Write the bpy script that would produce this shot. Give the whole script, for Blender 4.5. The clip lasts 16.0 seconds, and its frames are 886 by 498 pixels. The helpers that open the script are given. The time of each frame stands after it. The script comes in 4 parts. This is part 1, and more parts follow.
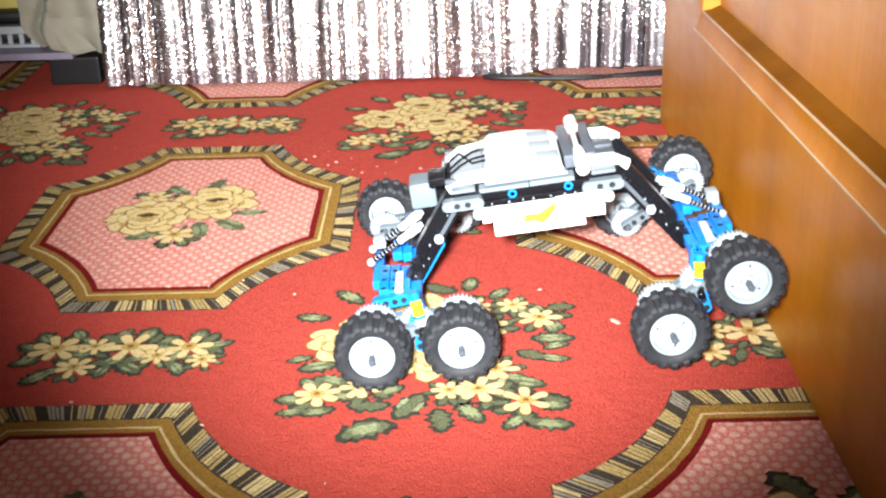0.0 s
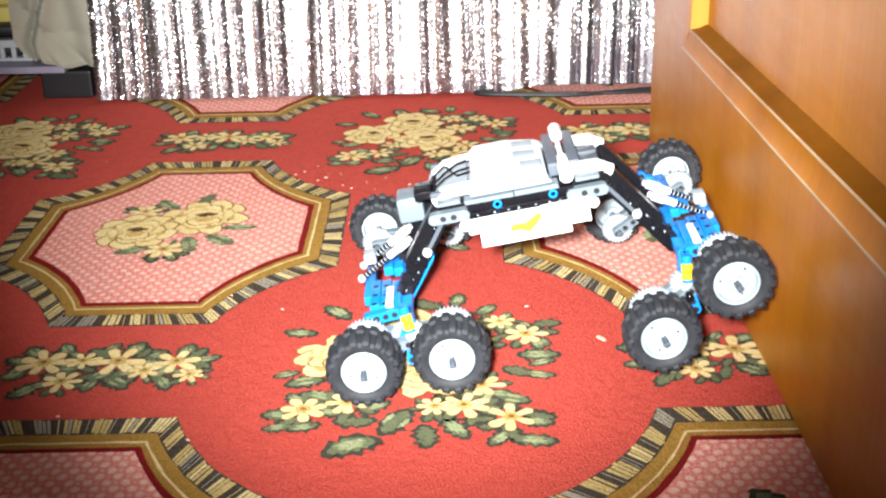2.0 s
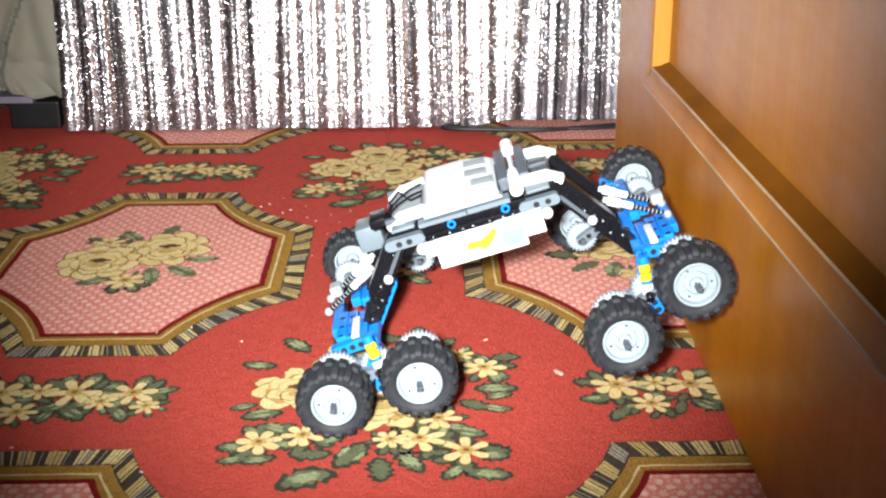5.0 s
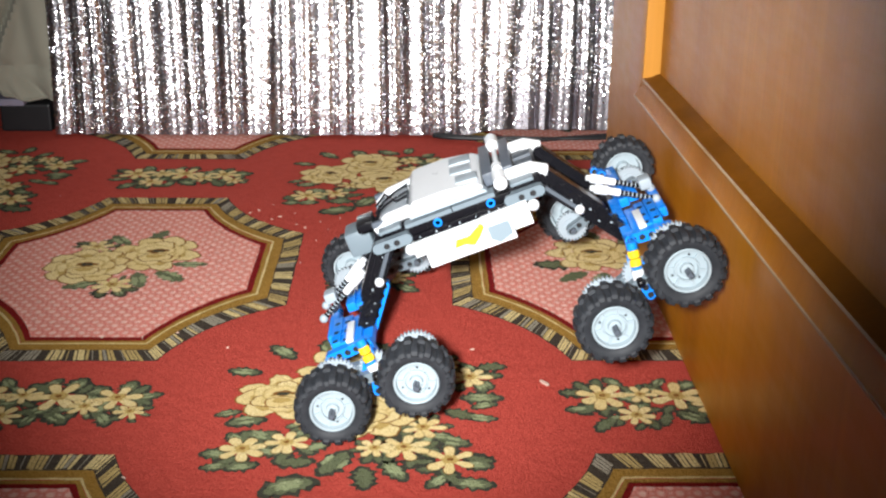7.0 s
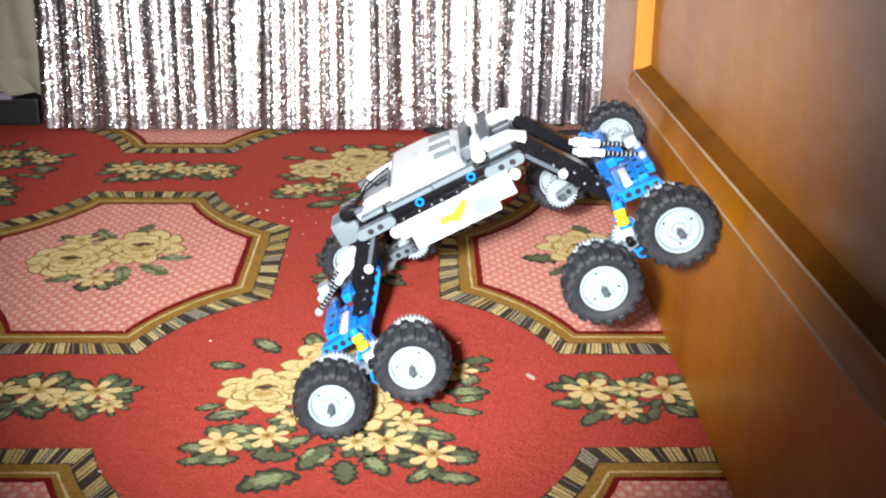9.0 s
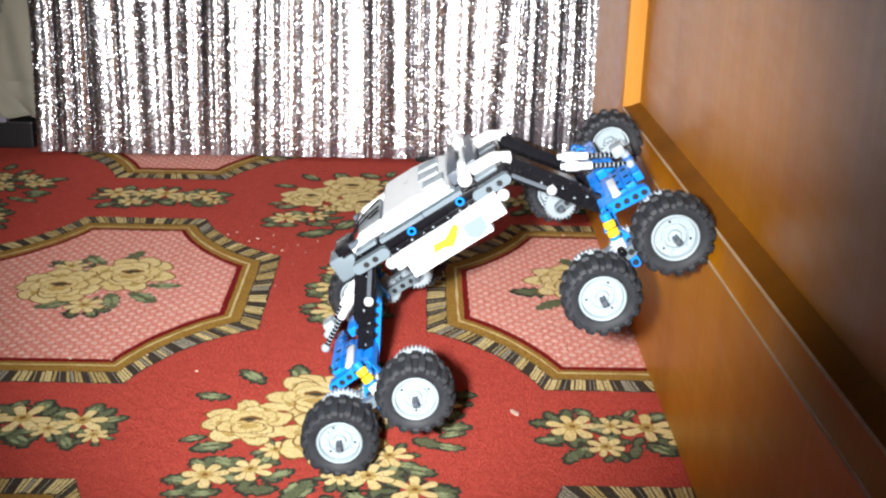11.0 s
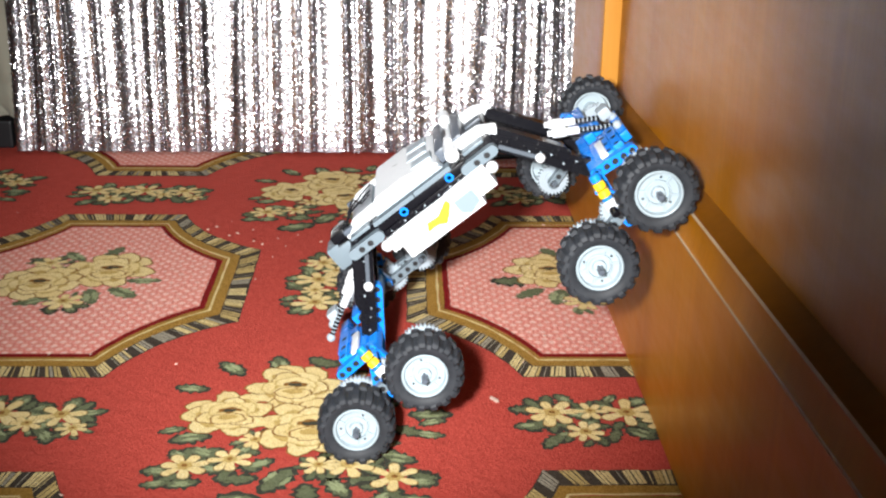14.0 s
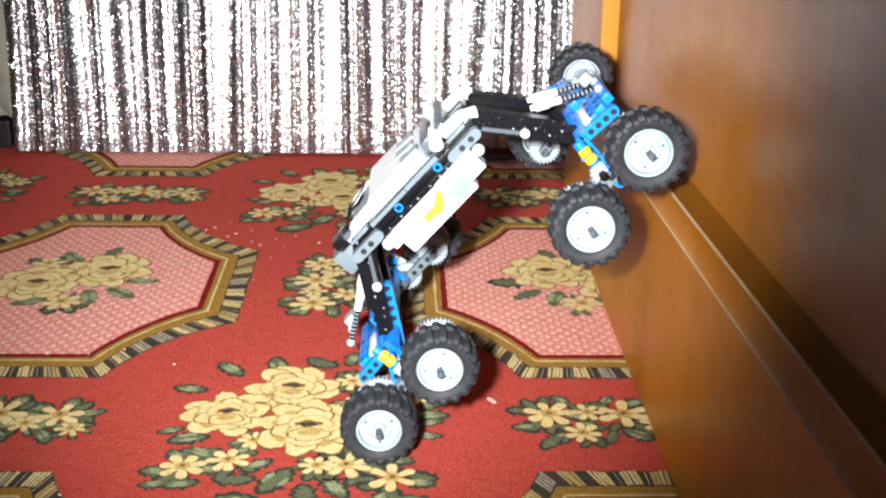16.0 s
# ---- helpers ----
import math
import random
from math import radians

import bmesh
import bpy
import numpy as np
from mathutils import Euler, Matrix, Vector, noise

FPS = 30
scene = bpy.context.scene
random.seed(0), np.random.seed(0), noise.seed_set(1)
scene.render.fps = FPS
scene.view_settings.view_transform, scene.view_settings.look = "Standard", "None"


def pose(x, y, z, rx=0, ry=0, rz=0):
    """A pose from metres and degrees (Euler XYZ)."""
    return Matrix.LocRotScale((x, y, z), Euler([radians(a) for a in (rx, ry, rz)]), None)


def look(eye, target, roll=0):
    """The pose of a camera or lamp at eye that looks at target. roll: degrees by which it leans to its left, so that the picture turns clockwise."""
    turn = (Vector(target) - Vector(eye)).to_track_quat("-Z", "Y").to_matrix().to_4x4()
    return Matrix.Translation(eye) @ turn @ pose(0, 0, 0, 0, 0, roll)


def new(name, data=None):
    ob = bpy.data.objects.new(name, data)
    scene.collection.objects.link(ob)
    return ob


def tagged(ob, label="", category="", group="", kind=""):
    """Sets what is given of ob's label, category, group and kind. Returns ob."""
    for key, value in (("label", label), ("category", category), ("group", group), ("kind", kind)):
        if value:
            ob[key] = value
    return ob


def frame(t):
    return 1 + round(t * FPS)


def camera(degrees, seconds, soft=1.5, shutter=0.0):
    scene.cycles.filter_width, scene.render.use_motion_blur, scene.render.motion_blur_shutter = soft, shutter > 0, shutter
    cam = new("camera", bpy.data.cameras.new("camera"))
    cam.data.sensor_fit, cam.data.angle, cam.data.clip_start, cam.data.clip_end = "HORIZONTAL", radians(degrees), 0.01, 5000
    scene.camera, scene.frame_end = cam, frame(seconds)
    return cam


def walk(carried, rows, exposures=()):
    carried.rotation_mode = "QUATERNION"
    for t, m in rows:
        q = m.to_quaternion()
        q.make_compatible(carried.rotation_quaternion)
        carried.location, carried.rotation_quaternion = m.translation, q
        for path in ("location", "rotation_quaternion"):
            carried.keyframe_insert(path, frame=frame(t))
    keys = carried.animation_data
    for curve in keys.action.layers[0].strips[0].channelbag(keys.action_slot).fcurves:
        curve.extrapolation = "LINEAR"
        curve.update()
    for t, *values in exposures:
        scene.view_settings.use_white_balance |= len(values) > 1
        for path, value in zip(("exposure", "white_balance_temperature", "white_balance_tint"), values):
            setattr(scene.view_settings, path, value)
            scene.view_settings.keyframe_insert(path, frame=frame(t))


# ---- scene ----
cam = camera(39.2, 16.0, soft=2.3)
PATH = [
    (0, pose(0.2593, -1.1303, 0.4537, 66.33, 0, 0.54) @ pose(0, 0, 0, 0, 0, -1.69)),
    (0.5, pose(0.2604, -1.1318, 0.4512, 66.32, 0, 0.50) @ pose(0, 0, 0, 0, 0, -2.01)),
    (1, pose(0.2605, -1.1330, 0.4532, 66.42, 0, 0.34) @ pose(0, 0, 0, 0, 0, -1.70)),
    (1.5, pose(0.2614, -1.1315, 0.4571, 66.90, 0, 0.21) @ pose(0, 0, 0, 0, 0, -0.90)),
    (2, pose(0.2644, -1.1341, 0.4576, 66.95, 0, 0.20) @ pose(0, 0, 0, 0, 0, -1.25)),
    (2.5, pose(0.2659, -1.1350, 0.4590, 67.20, 0, -0.12) @ pose(0, 0, 0, 0, 0, -0.95)),
    (3, pose(0.2710, -1.1372, 0.4604, 67.47, 0, -0.53) @ pose(0, 0, 0, 0, 0, -1.03)),
    (3.5, pose(0.2767, -1.1405, 0.4581, 67.61, 0, -0.80) @ pose(0, 0, 0, 0, 0, -1.12)),
    (4, pose(0.2767, -1.1419, 0.4599, 67.82, 0, -0.90) @ pose(0, 0, 0, 0, 0, -0.65)),
    (4.5, pose(0.2777, -1.1380, 0.4604, 68.00, 0, -0.96) @ pose(0, 0, 0, 0, 0, -0.45)),
    (5, pose(0.2795, -1.1384, 0.4597, 68.45, 0, -0.92) @ pose(0, 0, 0, 0, 0, -0.37)),
    (7.5, pose(0.2886, -1.1357, 0.4596, 68.83, 0, -1.28) @ pose(0, 0, 0, 0, 0, 0.60)),
    (8, pose(0.2996, -1.1310, 0.4534, 68.66, 0, -1.32) @ pose(0, 0, 0, 0, 0, 0.46)),
    (8.5, pose(0.2994, -1.1257, 0.4491, 68.75, 0, -1.04) @ pose(0, 0, 0, 0, 0, 0.35)),
    (9, pose(0.2973, -1.1262, 0.4476, 68.87, 0, -1.19) @ pose(0, 0, 0, 0, 0, 0.52)),
    (11.5, pose(0.3050, -1.1309, 0.4635, 69.90, 0, -1.40) @ pose(0, 0, 0, 0, 0, 1.65)),
    (12, pose(0.3045, -1.1344, 0.4635, 69.93, 0, -1.47) @ pose(0, 0, 0, 0, 0, 1.62)),
    (12.5, pose(0.3043, -1.1361, 0.4591, 70.00, 0, -1.58) @ pose(0, 0, 0, 0, 0, 0.99)),
    (13, pose(0.3120, -1.1340, 0.4588, 69.80, 0, -1.91) @ pose(0, 0, 0, 0, 0, 1.06)),
    (13.5, pose(0.3160, -1.1333, 0.4543, 69.87, 0, -1.88) @ pose(0, 0, 0, 0, 0, 0.75)),
    (14, pose(0.3134, -1.1326, 0.4526, 69.83, 0, -1.93) @ pose(0, 0, 0, 0, 0, 0.81)),
    (14.5, pose(0.3120, -1.1331, 0.4573, 69.91, 0, -1.96) @ pose(0, 0, 0, 0, 0, 1.10)),
    (15, pose(0.3107, -1.1317, 0.4584, 69.92, 0, -1.93) @ pose(0, 0, 0, 0, 0, 1.19)),
    (15.5, pose(0.3118, -1.1336, 0.4568, 69.95, 0, -1.97) @ pose(0, 0, 0, 0, 0, 0.95)),
    (16, pose(0.3122, -1.1353, 0.4542, 69.86, 0, -2.10) @ pose(0, 0, 0, 0, 0, 1.01)),
]
EXPOSURES = [(0.0, 0.58), (3.5, 0.42), (5.0, 0.0), (7.5, -0.44), (9.0, -0.10), (12.5, -0.36), (14.5, -0.24), (16.0, -0.12)]
walk(cam, PATH, EXPOSURES)

# ---- light ----
world = bpy.data.worlds.new("world")
scene.world = world
world.use_nodes = True
wbg = world.node_tree.nodes["Background"]
wbg.inputs[0].default_value = (0.9, 0.95, 1.0, 1)
wbg.inputs[1].default_value = 0.012


def lamp(name, m, size, power, colour):
    data = bpy.data.lights.new(name, "AREA")
    data.shape, data.size, data.energy, data.color = "DISK", size, power, colour
    ob = new(name, data)
    ob.matrix_world = m
    return ob


def torch(name, m, radius, power, angle, blend, colour):
    data = bpy.data.lights.new(name, "SPOT")
    data.shadow_soft_size, data.energy, data.color = radius, power, colour
    data.spot_size, data.spot_blend = radians(angle), blend
    ob = new(name, data)
    ob.matrix_world = m
    return ob


# the lamp on the filming camera, just beside its lens, and an unseen ceiling lamp added as soft fill
torch("camera_torch_light", look((0.215, -1.165, 0.50), (0.262, 0.06, 0.134)), 0.025, 188.0, 47.5, 1.0, (1.0, 0.995, 0.98))
lamp("ceiling_fill_light", look((0.1, -0.7, 2.38), (0.1, -0.7, 0)), 0.5, 2.0, (1.0, 0.95, 0.88))


# ---- materials ----
class Graph:
    """Short hand for a node material."""

    def __init__(self, name):
        self.mat = bpy.data.materials.new(name)
        self.mat.use_nodes = True
        self.tree = self.mat.node_tree
        self.shader = self.tree.nodes["Principled BSDF"]

    def node(self, kind, **inputs):
        n = self.tree.nodes.new(kind)
        for key, value in inputs.items():
            self.put(n.inputs[key.replace("_", " ")], value)
        return n

    def put(self, socket, value):
        if isinstance(value, bpy.types.NodeSocket):
            self.tree.links.new(value, socket)
        elif isinstance(value, tuple) and len(value) == 3 and socket.type == "RGBA":
            socket.default_value = (*value, 1)
        else:
            socket.default_value = value

    def coords(self, kind="Object", scale=(1, 1, 1)):
        c = self.tree.nodes.new("ShaderNodeTexCoord")
        m = self.node("ShaderNodeMapping", Scale=scale)
        self.put(m.inputs["Vector"], c.outputs[kind])
        return m.outputs[0]

    def noise(self, vec, scale, detail=3.0, rough=0.55):
        n = self.node("ShaderNodeTexNoise", Scale=scale, Detail=detail, Roughness=rough)
        self.put(n.inputs["Vector"], vec)
        return n.outputs["Fac"]

    def ramp(self, fac, stops):
        r = self.node("ShaderNodeValToRGB", Fac=fac)
        e = r.color_ramp.elements
        while len(e) < len(stops):
            e.new(0.5)
        for el, (pos, col) in zip(e, stops):
            el.position, el.color = pos, (*col, 1)
        return r.outputs["Color"]

    def math(self, op, a, b=0.0, c=0.0):
        n = self.tree.nodes.new("ShaderNodeMath")
        n.operation = op
        for s, v in zip(n.inputs, (a, b, c)):
            self.put(s, v)
        return n.outputs[0]

    def mix(self, fac, a, b, blend="MIX"):
        n = self.tree.nodes.new("ShaderNodeMix")
        n.data_type, n.blend_type = "RGBA", blend
        self.put(n.inputs[0], fac)
        self.put(n.inputs[6], a)
        self.put(n.inputs[7], b)
        return n.outputs[2]

    def bump(self, height, strength=0.3, distance=0.001):
        b = self.node("ShaderNodeBump", Strength=strength, Distance=distance, Height=height)
        self.put(self.shader.inputs["Normal"], b.outputs[0])

    def done(self, colour=None, rough=None, metal=None, **more):
        for key, v in (("Base Color", colour), ("Roughness", rough), ("Metallic", metal)):
            if v is not None:
                self.put(self.shader.inputs[key], v)
        for key, v in more.items():
            self.put(self.shader.inputs[key.replace("_", " ")], v)
        return self.mat


def carpet_mat(name, colour, dark, kind="plain"):
    """Wool pile: tuft grain, worn patches and a soft nap."""
    g = Graph(name)
    v = g.coords()
    tuft = g.noise(v, 480.0, 3.0, 0.75)
    patch = g.noise(v, 14.0, 4.0)
    mid = g.noise(v, 120.0, 3.0)
    col = g.mix(g.math("SMOOTH_MIN", g.math("MAXIMUM", g.math("MULTIPLY_ADD", tuft, 3.2, -1.1), 0.0), 1.0, 0.1), colour, dark)
    if kind == "honey":
        vo = g.node("ShaderNodeTexVoronoi", Scale=1.0, Randomness=0.0)
        g.put(vo.inputs["Vector"], g.coords(scale=(80, 68, 1)))
        m2 = g.node("ShaderNodeMapping", Location=(0.5, 0.5, 0), Scale=(80, 68, 1))
        tc = g.tree.nodes.new("ShaderNodeTexCoord")
        g.put(m2.inputs["Vector"], tc.outputs["Object"])
        vo2 = g.node("ShaderNodeTexVoronoi", Scale=1.0, Randomness=0.0)
        g.put(vo2.inputs["Vector"], m2.outputs[0])
        d = g.math("MINIMUM", vo.outputs["Distance"], vo2.outputs["Distance"])
        d = g.math("ADD", d, g.math("MULTIPLY", g.math("SUBTRACT", mid, 0.5), 0.35))
        ring = g.math("SMOOTH_MIN", g.math("ABSOLUTE", g.math("SUBTRACT", d, 0.34)), 0.5, 0.05)
        ring = g.math("SUBTRACT", 1.0, g.math("MULTIPLY", ring, 5.0))
        ring = g.math("MAXIMUM", ring, 0.0)
        col = g.mix(g.math("MULTIPLY", ring, 0.9), col, (0.68, 0.11, 0.085))
    yarn = g.math("MAXIMUM", g.math("MULTIPLY_ADD", g.noise(v, 75.0, 4.0, 0.7), 2.4, -1.0), 0.0)
    col = g.mix(g.math("MULTIPLY", yarn, 0.30 if colour[1] > 0.3 else 0.5), col, tuple(c * 0.75 for c in dark))
    col = g.mix(g.math("MULTIPLY", patch, 0.30), col, dark)
    if kind == "petal":
        # each petal is dyed a little differently
        geo = g.tree.nodes.new("ShaderNodeNewGeometry")
        col = g.mix(g.math("MULTIPLY", geo.outputs["Random Per Island"], 0.55), col, dark)
    g.bump(g.math("ADD", tuft, mid), 0.8, 0.002)
    return g.done(col, 0.93, 0.0, Specular_IOR_Level=0.06)


RED = carpet_mat("carpet_red", (0.59, 0.104, 0.076), (0.41, 0.050, 0.037))
PINK = carpet_mat("carpet_pink", (0.90, 0.62, 0.54), (0.80, 0.44, 0.36), "honey")
DKRED = carpet_mat("carpet_dark_red", (0.26, 0.015, 0.015), (0.16, 0.01, 0.01))
GOLD = carpet_mat("carpet_gold", (0.42, 0.25, 0.06), (0.27, 0.14, 0.025))
CREAM = carpet_mat("carpet_cream", (0.80, 0.66, 0.34), (0.58, 0.44, 0.19))
TAN = carpet_mat("carpet_tan", (0.62, 0.47, 0.20), (0.42, 0.30, 0.11))
GREY = carpet_mat("carpet_grey", (0.42, 0.38, 0.30), (0.27, 0.24, 0.18))
BLACKB = carpet_mat("carpet_brown_black", (0.085, 0.068, 0.052), (0.045, 0.035, 0.027))
ROSE = carpet_mat("carpet_rose", (0.66, 0.49, 0.19), (0.48, 0.32, 0.10), "petal")
ROSE2 = carpet_mat("carpet_rose_light", (0.90, 0.78, 0.46), (0.70, 0.53, 0.22), "petal")
ROSE3 = carpet_mat("carpet_rose_shade", (0.34, 0.17, 0.045), (0.23, 0.10, 0.025), "petal")
LEAF = carpet_mat("carpet_leaf", (0.20, 0.225, 0.13), (0.11, 0.125, 0.066), "petal")
LEAF2 = carpet_mat("carpet_leaf_light", (0.42, 0.46, 0.27), (0.27, 0.31, 0.16), "petal")
LEAF3 = carpet_mat("carpet_leaf_dark", (0.080, 0.080, 0.058), (0.045, 0.046, 0.034), "petal")


def wood_mat(name, light, dark, rough=0.32, coat=0.0, gloss=0.1):
    g = Graph(name)
    v = g.coords(scale=(9, 9, 1.1))
    big = g.noise(v, 1.3, 4.0)
    grain = g.noise(g.coords(scale=(160, 160, 5)), 1.0, 4.0, 0.65)
    col = g.ramp(big, [(0.25, dark), (0.75, light)])
    col = g.mix(g.math("MULTIPLY", grain, 0.45), col, tuple(c * 0.55 for c in dark))
    scuff = g.noise(g.coords(scale=(7, 7, 30)), 3.0, 5.0)
    g.bump(grain, 0.05, 0.0006)
    return g.done(col, g.math("MULTIPLY_ADD", scuff, 0.25, rough - 0.1), 0.0, Coat_Weight=coat, Coat_Roughness=0.26, Specular_IOR_Level=gloss)


WOOD = wood_mat("varnished_door_wood", (0.61, 0.235, 0.005), (0.41, 0.138, 0.003), 0.42, 0.16, 0.24)
WOOD_MOULD = wood_mat("varnished_moulding_wood", (0.54, 0.205, 0.006), (0.36, 0.120, 0.003), 0.42)
# moulding wood darkened: the groove's shade is put into its colour
WOOD_SHADED = wood_mat("shaded_groove_wood", (0.27, 0.096, 0.006), (0.16, 0.054, 0.003), 0.46)
WOOD_WORN = wood_mat("worn_pale_wood", (0.62, 0.50, 0.36), (0.40, 0.24, 0.10), 0.4)
# moulding wood brightened: the upright's lit look is put into its colour
WOOD_LIT = wood_mat("lit_moulding_wood", (0.62, 0.30, 0.06), (0.50, 0.21, 0.035), 0.3)


def plastic(name, colour, rough=0.3, spec=0.36):
    g = Graph(name)
    v = g.coords()
    dust = g.noise(v, 55.0, 5.0, 0.6)
    fine = g.noise(v, 900.0, 2.0)
    col = g.mix(g.math("MULTIPLY", dust, 0.16), colour, tuple(c * 0.72 + 0.012 for c in colour))
    g.bump(fine, 0.03, 0.0002)
    return g.done(col, g.math("MULTIPLY_ADD", dust, 0.22, rough - 0.08), 0.0, Specular_IOR_Level=spec)


P_WHITE = plastic("white_plastic", (0.70, 0.73, 0.76), 0.28)
P_GREY = plastic("light_grey_plastic", (0.145, 0.185, 0.215), 0.34)
P_SLATE = plastic("slate_grey_plastic", (0.085, 0.10, 0.125), 0.32)
P_MID = plastic("medium_grey_plastic", (0.075, 0.09, 0.11), 0.36)
P_BLACK = plastic("black_plastic", (0.005, 0.005, 0.007), 0.24, 0.18)
P_BLUE = plastic("blue_plastic", (0.004, 0.205, 0.76), 0.26, 0.4)
P_YELLOW = plastic("yellow_plastic", (0.86, 0.56, 0.02), 0.3)
P_LABEL = plastic("yellow_sticker", (0.92, 0.62, 0.02), 0.45)
P_PALE = plastic("pale_grey_plastic", (0.31, 0.365, 0.41), 0.32)
P_TILE = plastic("blue_grey_plastic", (0.20, 0.255, 0.295), 0.32)
P_HOLE = plastic("hole_shadow_black", (0.01, 0.01, 0.012), 0.6)
P_RIM = plastic("rim_grey_plastic", (0.33, 0.40, 0.44), 0.36)


def rubber():
    g = Graph("black_rubber")
    v = g.coords()
    dust = g.noise(v, 90.0, 5.0, 0.65)
    col = g.mix(g.math("POWER", dust, 2.0), (0.014, 0.016, 0.020), (0.046, 0.051, 0.060))
    g.bump(g.noise(v, 700.0, 3.0), 0.12, 0.0004)
    return g.done(col, 0.6, 0.0, Specular_IOR_Level=0.3)


RUBBER = rubber()


def silver(name, colour, rough, bump):
    g = Graph(name)
    v = g.coords()
    n = g.noise(v, 220.0, 3.0, 0.7)
    g.bump(n, bump, 0.0012)
    return g.done(g.mix(n, colour, tuple(c * 0.75 for c in colour)), rough, 1.0)




def sequin_mat():
    """Silver foil, each disc with a faint tint of its own."""
    g = Graph("silver_sequin")
    geo = g.tree.nodes.new("ShaderNodeNewGeometry")
    col = g.ramp(geo.outputs["Random Per Island"], [(0.0, (0.97, 0.97, 0.98)), (0.55, (0.95, 0.95, 0.97)), (0.72, (0.90, 0.80, 0.92)), (0.86, (0.80, 0.88, 0.98)), (1.0, (0.95, 0.80, 0.66))])
    return g.done(col, 0.2, 1.0)


SEQUIN = sequin_mat()
NET = silver("silver_net_cloth", (0.42, 0.40, 0.44), 0.31, 0.3)


def cloth(name, colour):
    g = Graph(name)
    v = g.coords()
    w = g.noise(v, 700.0, 2.0)
    s = g.noise(v, 9.0, 4.0)
    col = g.mix(g.math("MULTIPLY", s, 0.4), colour, tuple(c * 0.6 for c in colour))
    g.bump(w, 0.3, 0.0008)
    return g.done(col, 0.9, 0.0, Sheen_Weight=0.1)


CLOTH = cloth("cream_cotton", (0.31, 0.30, 0.24))
WALLP = cloth("pale_wallpaper", (0.50, 0.47, 0.42))
CEIL = cloth("white_ceiling_paint", (0.78, 0.77, 0.74))
CRATE = plastic("grey_crate_plastic", (0.45, 0.47, 0.50), 0.4)
YCLOTH = cloth("yellow_cloth", (0.72, 0.60, 0.16))
SHELF = wood_mat("lavender_laminate_edge", (0.34, 0.32, 0.40), (0.24, 0.22, 0.30))
CABLE = plastic("black_cable_sheath", (0.012, 0.012, 0.014), 0.45)
LINT = cloth("white_lint", (0.62, 0.42, 0.34))


# ---- mesh helpers ----
def mesh_of(name, bm, mats, smooth=False):
    me = bpy.data.meshes.new(name)
    bm.to_mesh(me)
    bm.free()
    for m in mats if isinstance(mats, (list, tuple)) else [mats]:
        me.materials.append(m)
    if smooth:
        for p in me.polygons:
            p.use_smooth = True
        me.set_sharp_from_angle(angle=radians(35))
    return me


def thing(name, bm, mats, label, category, kind="", smooth=False, group=""):
    return tagged(new(name, mesh_of(name, bm, mats, smooth)), label, category, group, kind)


def part(name, bm, mats, parent, label="", smooth=False, m=None):
    ob = new(name, bm if isinstance(bm, bpy.types.Mesh) else mesh_of(name, bm, mats, smooth))
    ob.parent = parent
    if m is not None:
        ob.matrix_local = m
    if label:
        ob["label"] = label
    return ob


def box(bm, lo, hi, bevel=0.0, m=None, mat=0):
    lo, hi = Vector(lo), Vector(hi)
    r = bmesh.ops.create_cube(bm, size=1.0)
    vs = r["verts"]
    for v in vs:
        v.co = Vector((lo[i] + (v.co[i] + 0.5) * (hi[i] - lo[i]) for i in range(3)))
    fs = set(f for v in vs for f in v.link_faces)
    for f in fs:
        f.material_index = mat
    if bevel:
        es = list(set(e for v in vs for e in v.link_edges))
        r = bmesh.ops.bevel(bm, geom=es, offset=bevel, segments=2, profile=0.6, affect="EDGES")
        vs = list(set(r["verts"]) | set(v for f in r["faces"] for v in f.verts))
        for f in set(f for v in vs for f in v.link_faces):
            f.material_index = mat
    if m is not None:
        seen = set(v for v in vs if v.is_valid)
        bmesh.ops.transform(bm, matrix=m, verts=list(seen))
    return bm


def lathe(bm, profile, seg=24, m=None, mat=0):
    """Turn a profile of (radius, along) round the y axis."""
    rings = []
    for r, y in profile:
        rings.append([bm.verts.new((r * math.cos(a), y, r * math.sin(a))) if r > 1e-7 else None
                      for a in (2 * math.pi * i / seg for i in range(seg))])
        if r <= 1e-7:
            c = bm.verts.new((0, y, 0))
            rings[-1] = [c] * seg
    fs = []
    for a, b in zip(rings, rings[1:]):
        for i in range(seg):
            j = (i + 1) % seg
            q = []
            for v in (a[i], a[j], b[j], b[i]):
                if v not in q:
                    q.append(v)
            if len(q) > 2:
                f = bm.faces.new(q)
                f.material_index = mat
                fs.append(f)
    if m is not None:
        vs = list(set(v for r in rings for v in r))
        bmesh.ops.transform(bm, matrix=m, verts=vs)
    return bm


def rod(bm, a, b, r, seg=12, mat=0, bevel=0.0):
    a, b = Vector(a), Vector(b)
    d = b - a
    n = d.length
    q = Vector((0, 1, 0)).rotation_difference(d.normalized()).to_matrix().to_4x4()
    c = bevel or r * 0.15
    lathe(bm, [(0, 0), (r - c, 0), (r, c), (r, n - c), (r - c, n), (0, n)], seg, Matrix.Translation(a) @ q, mat)
    return bm


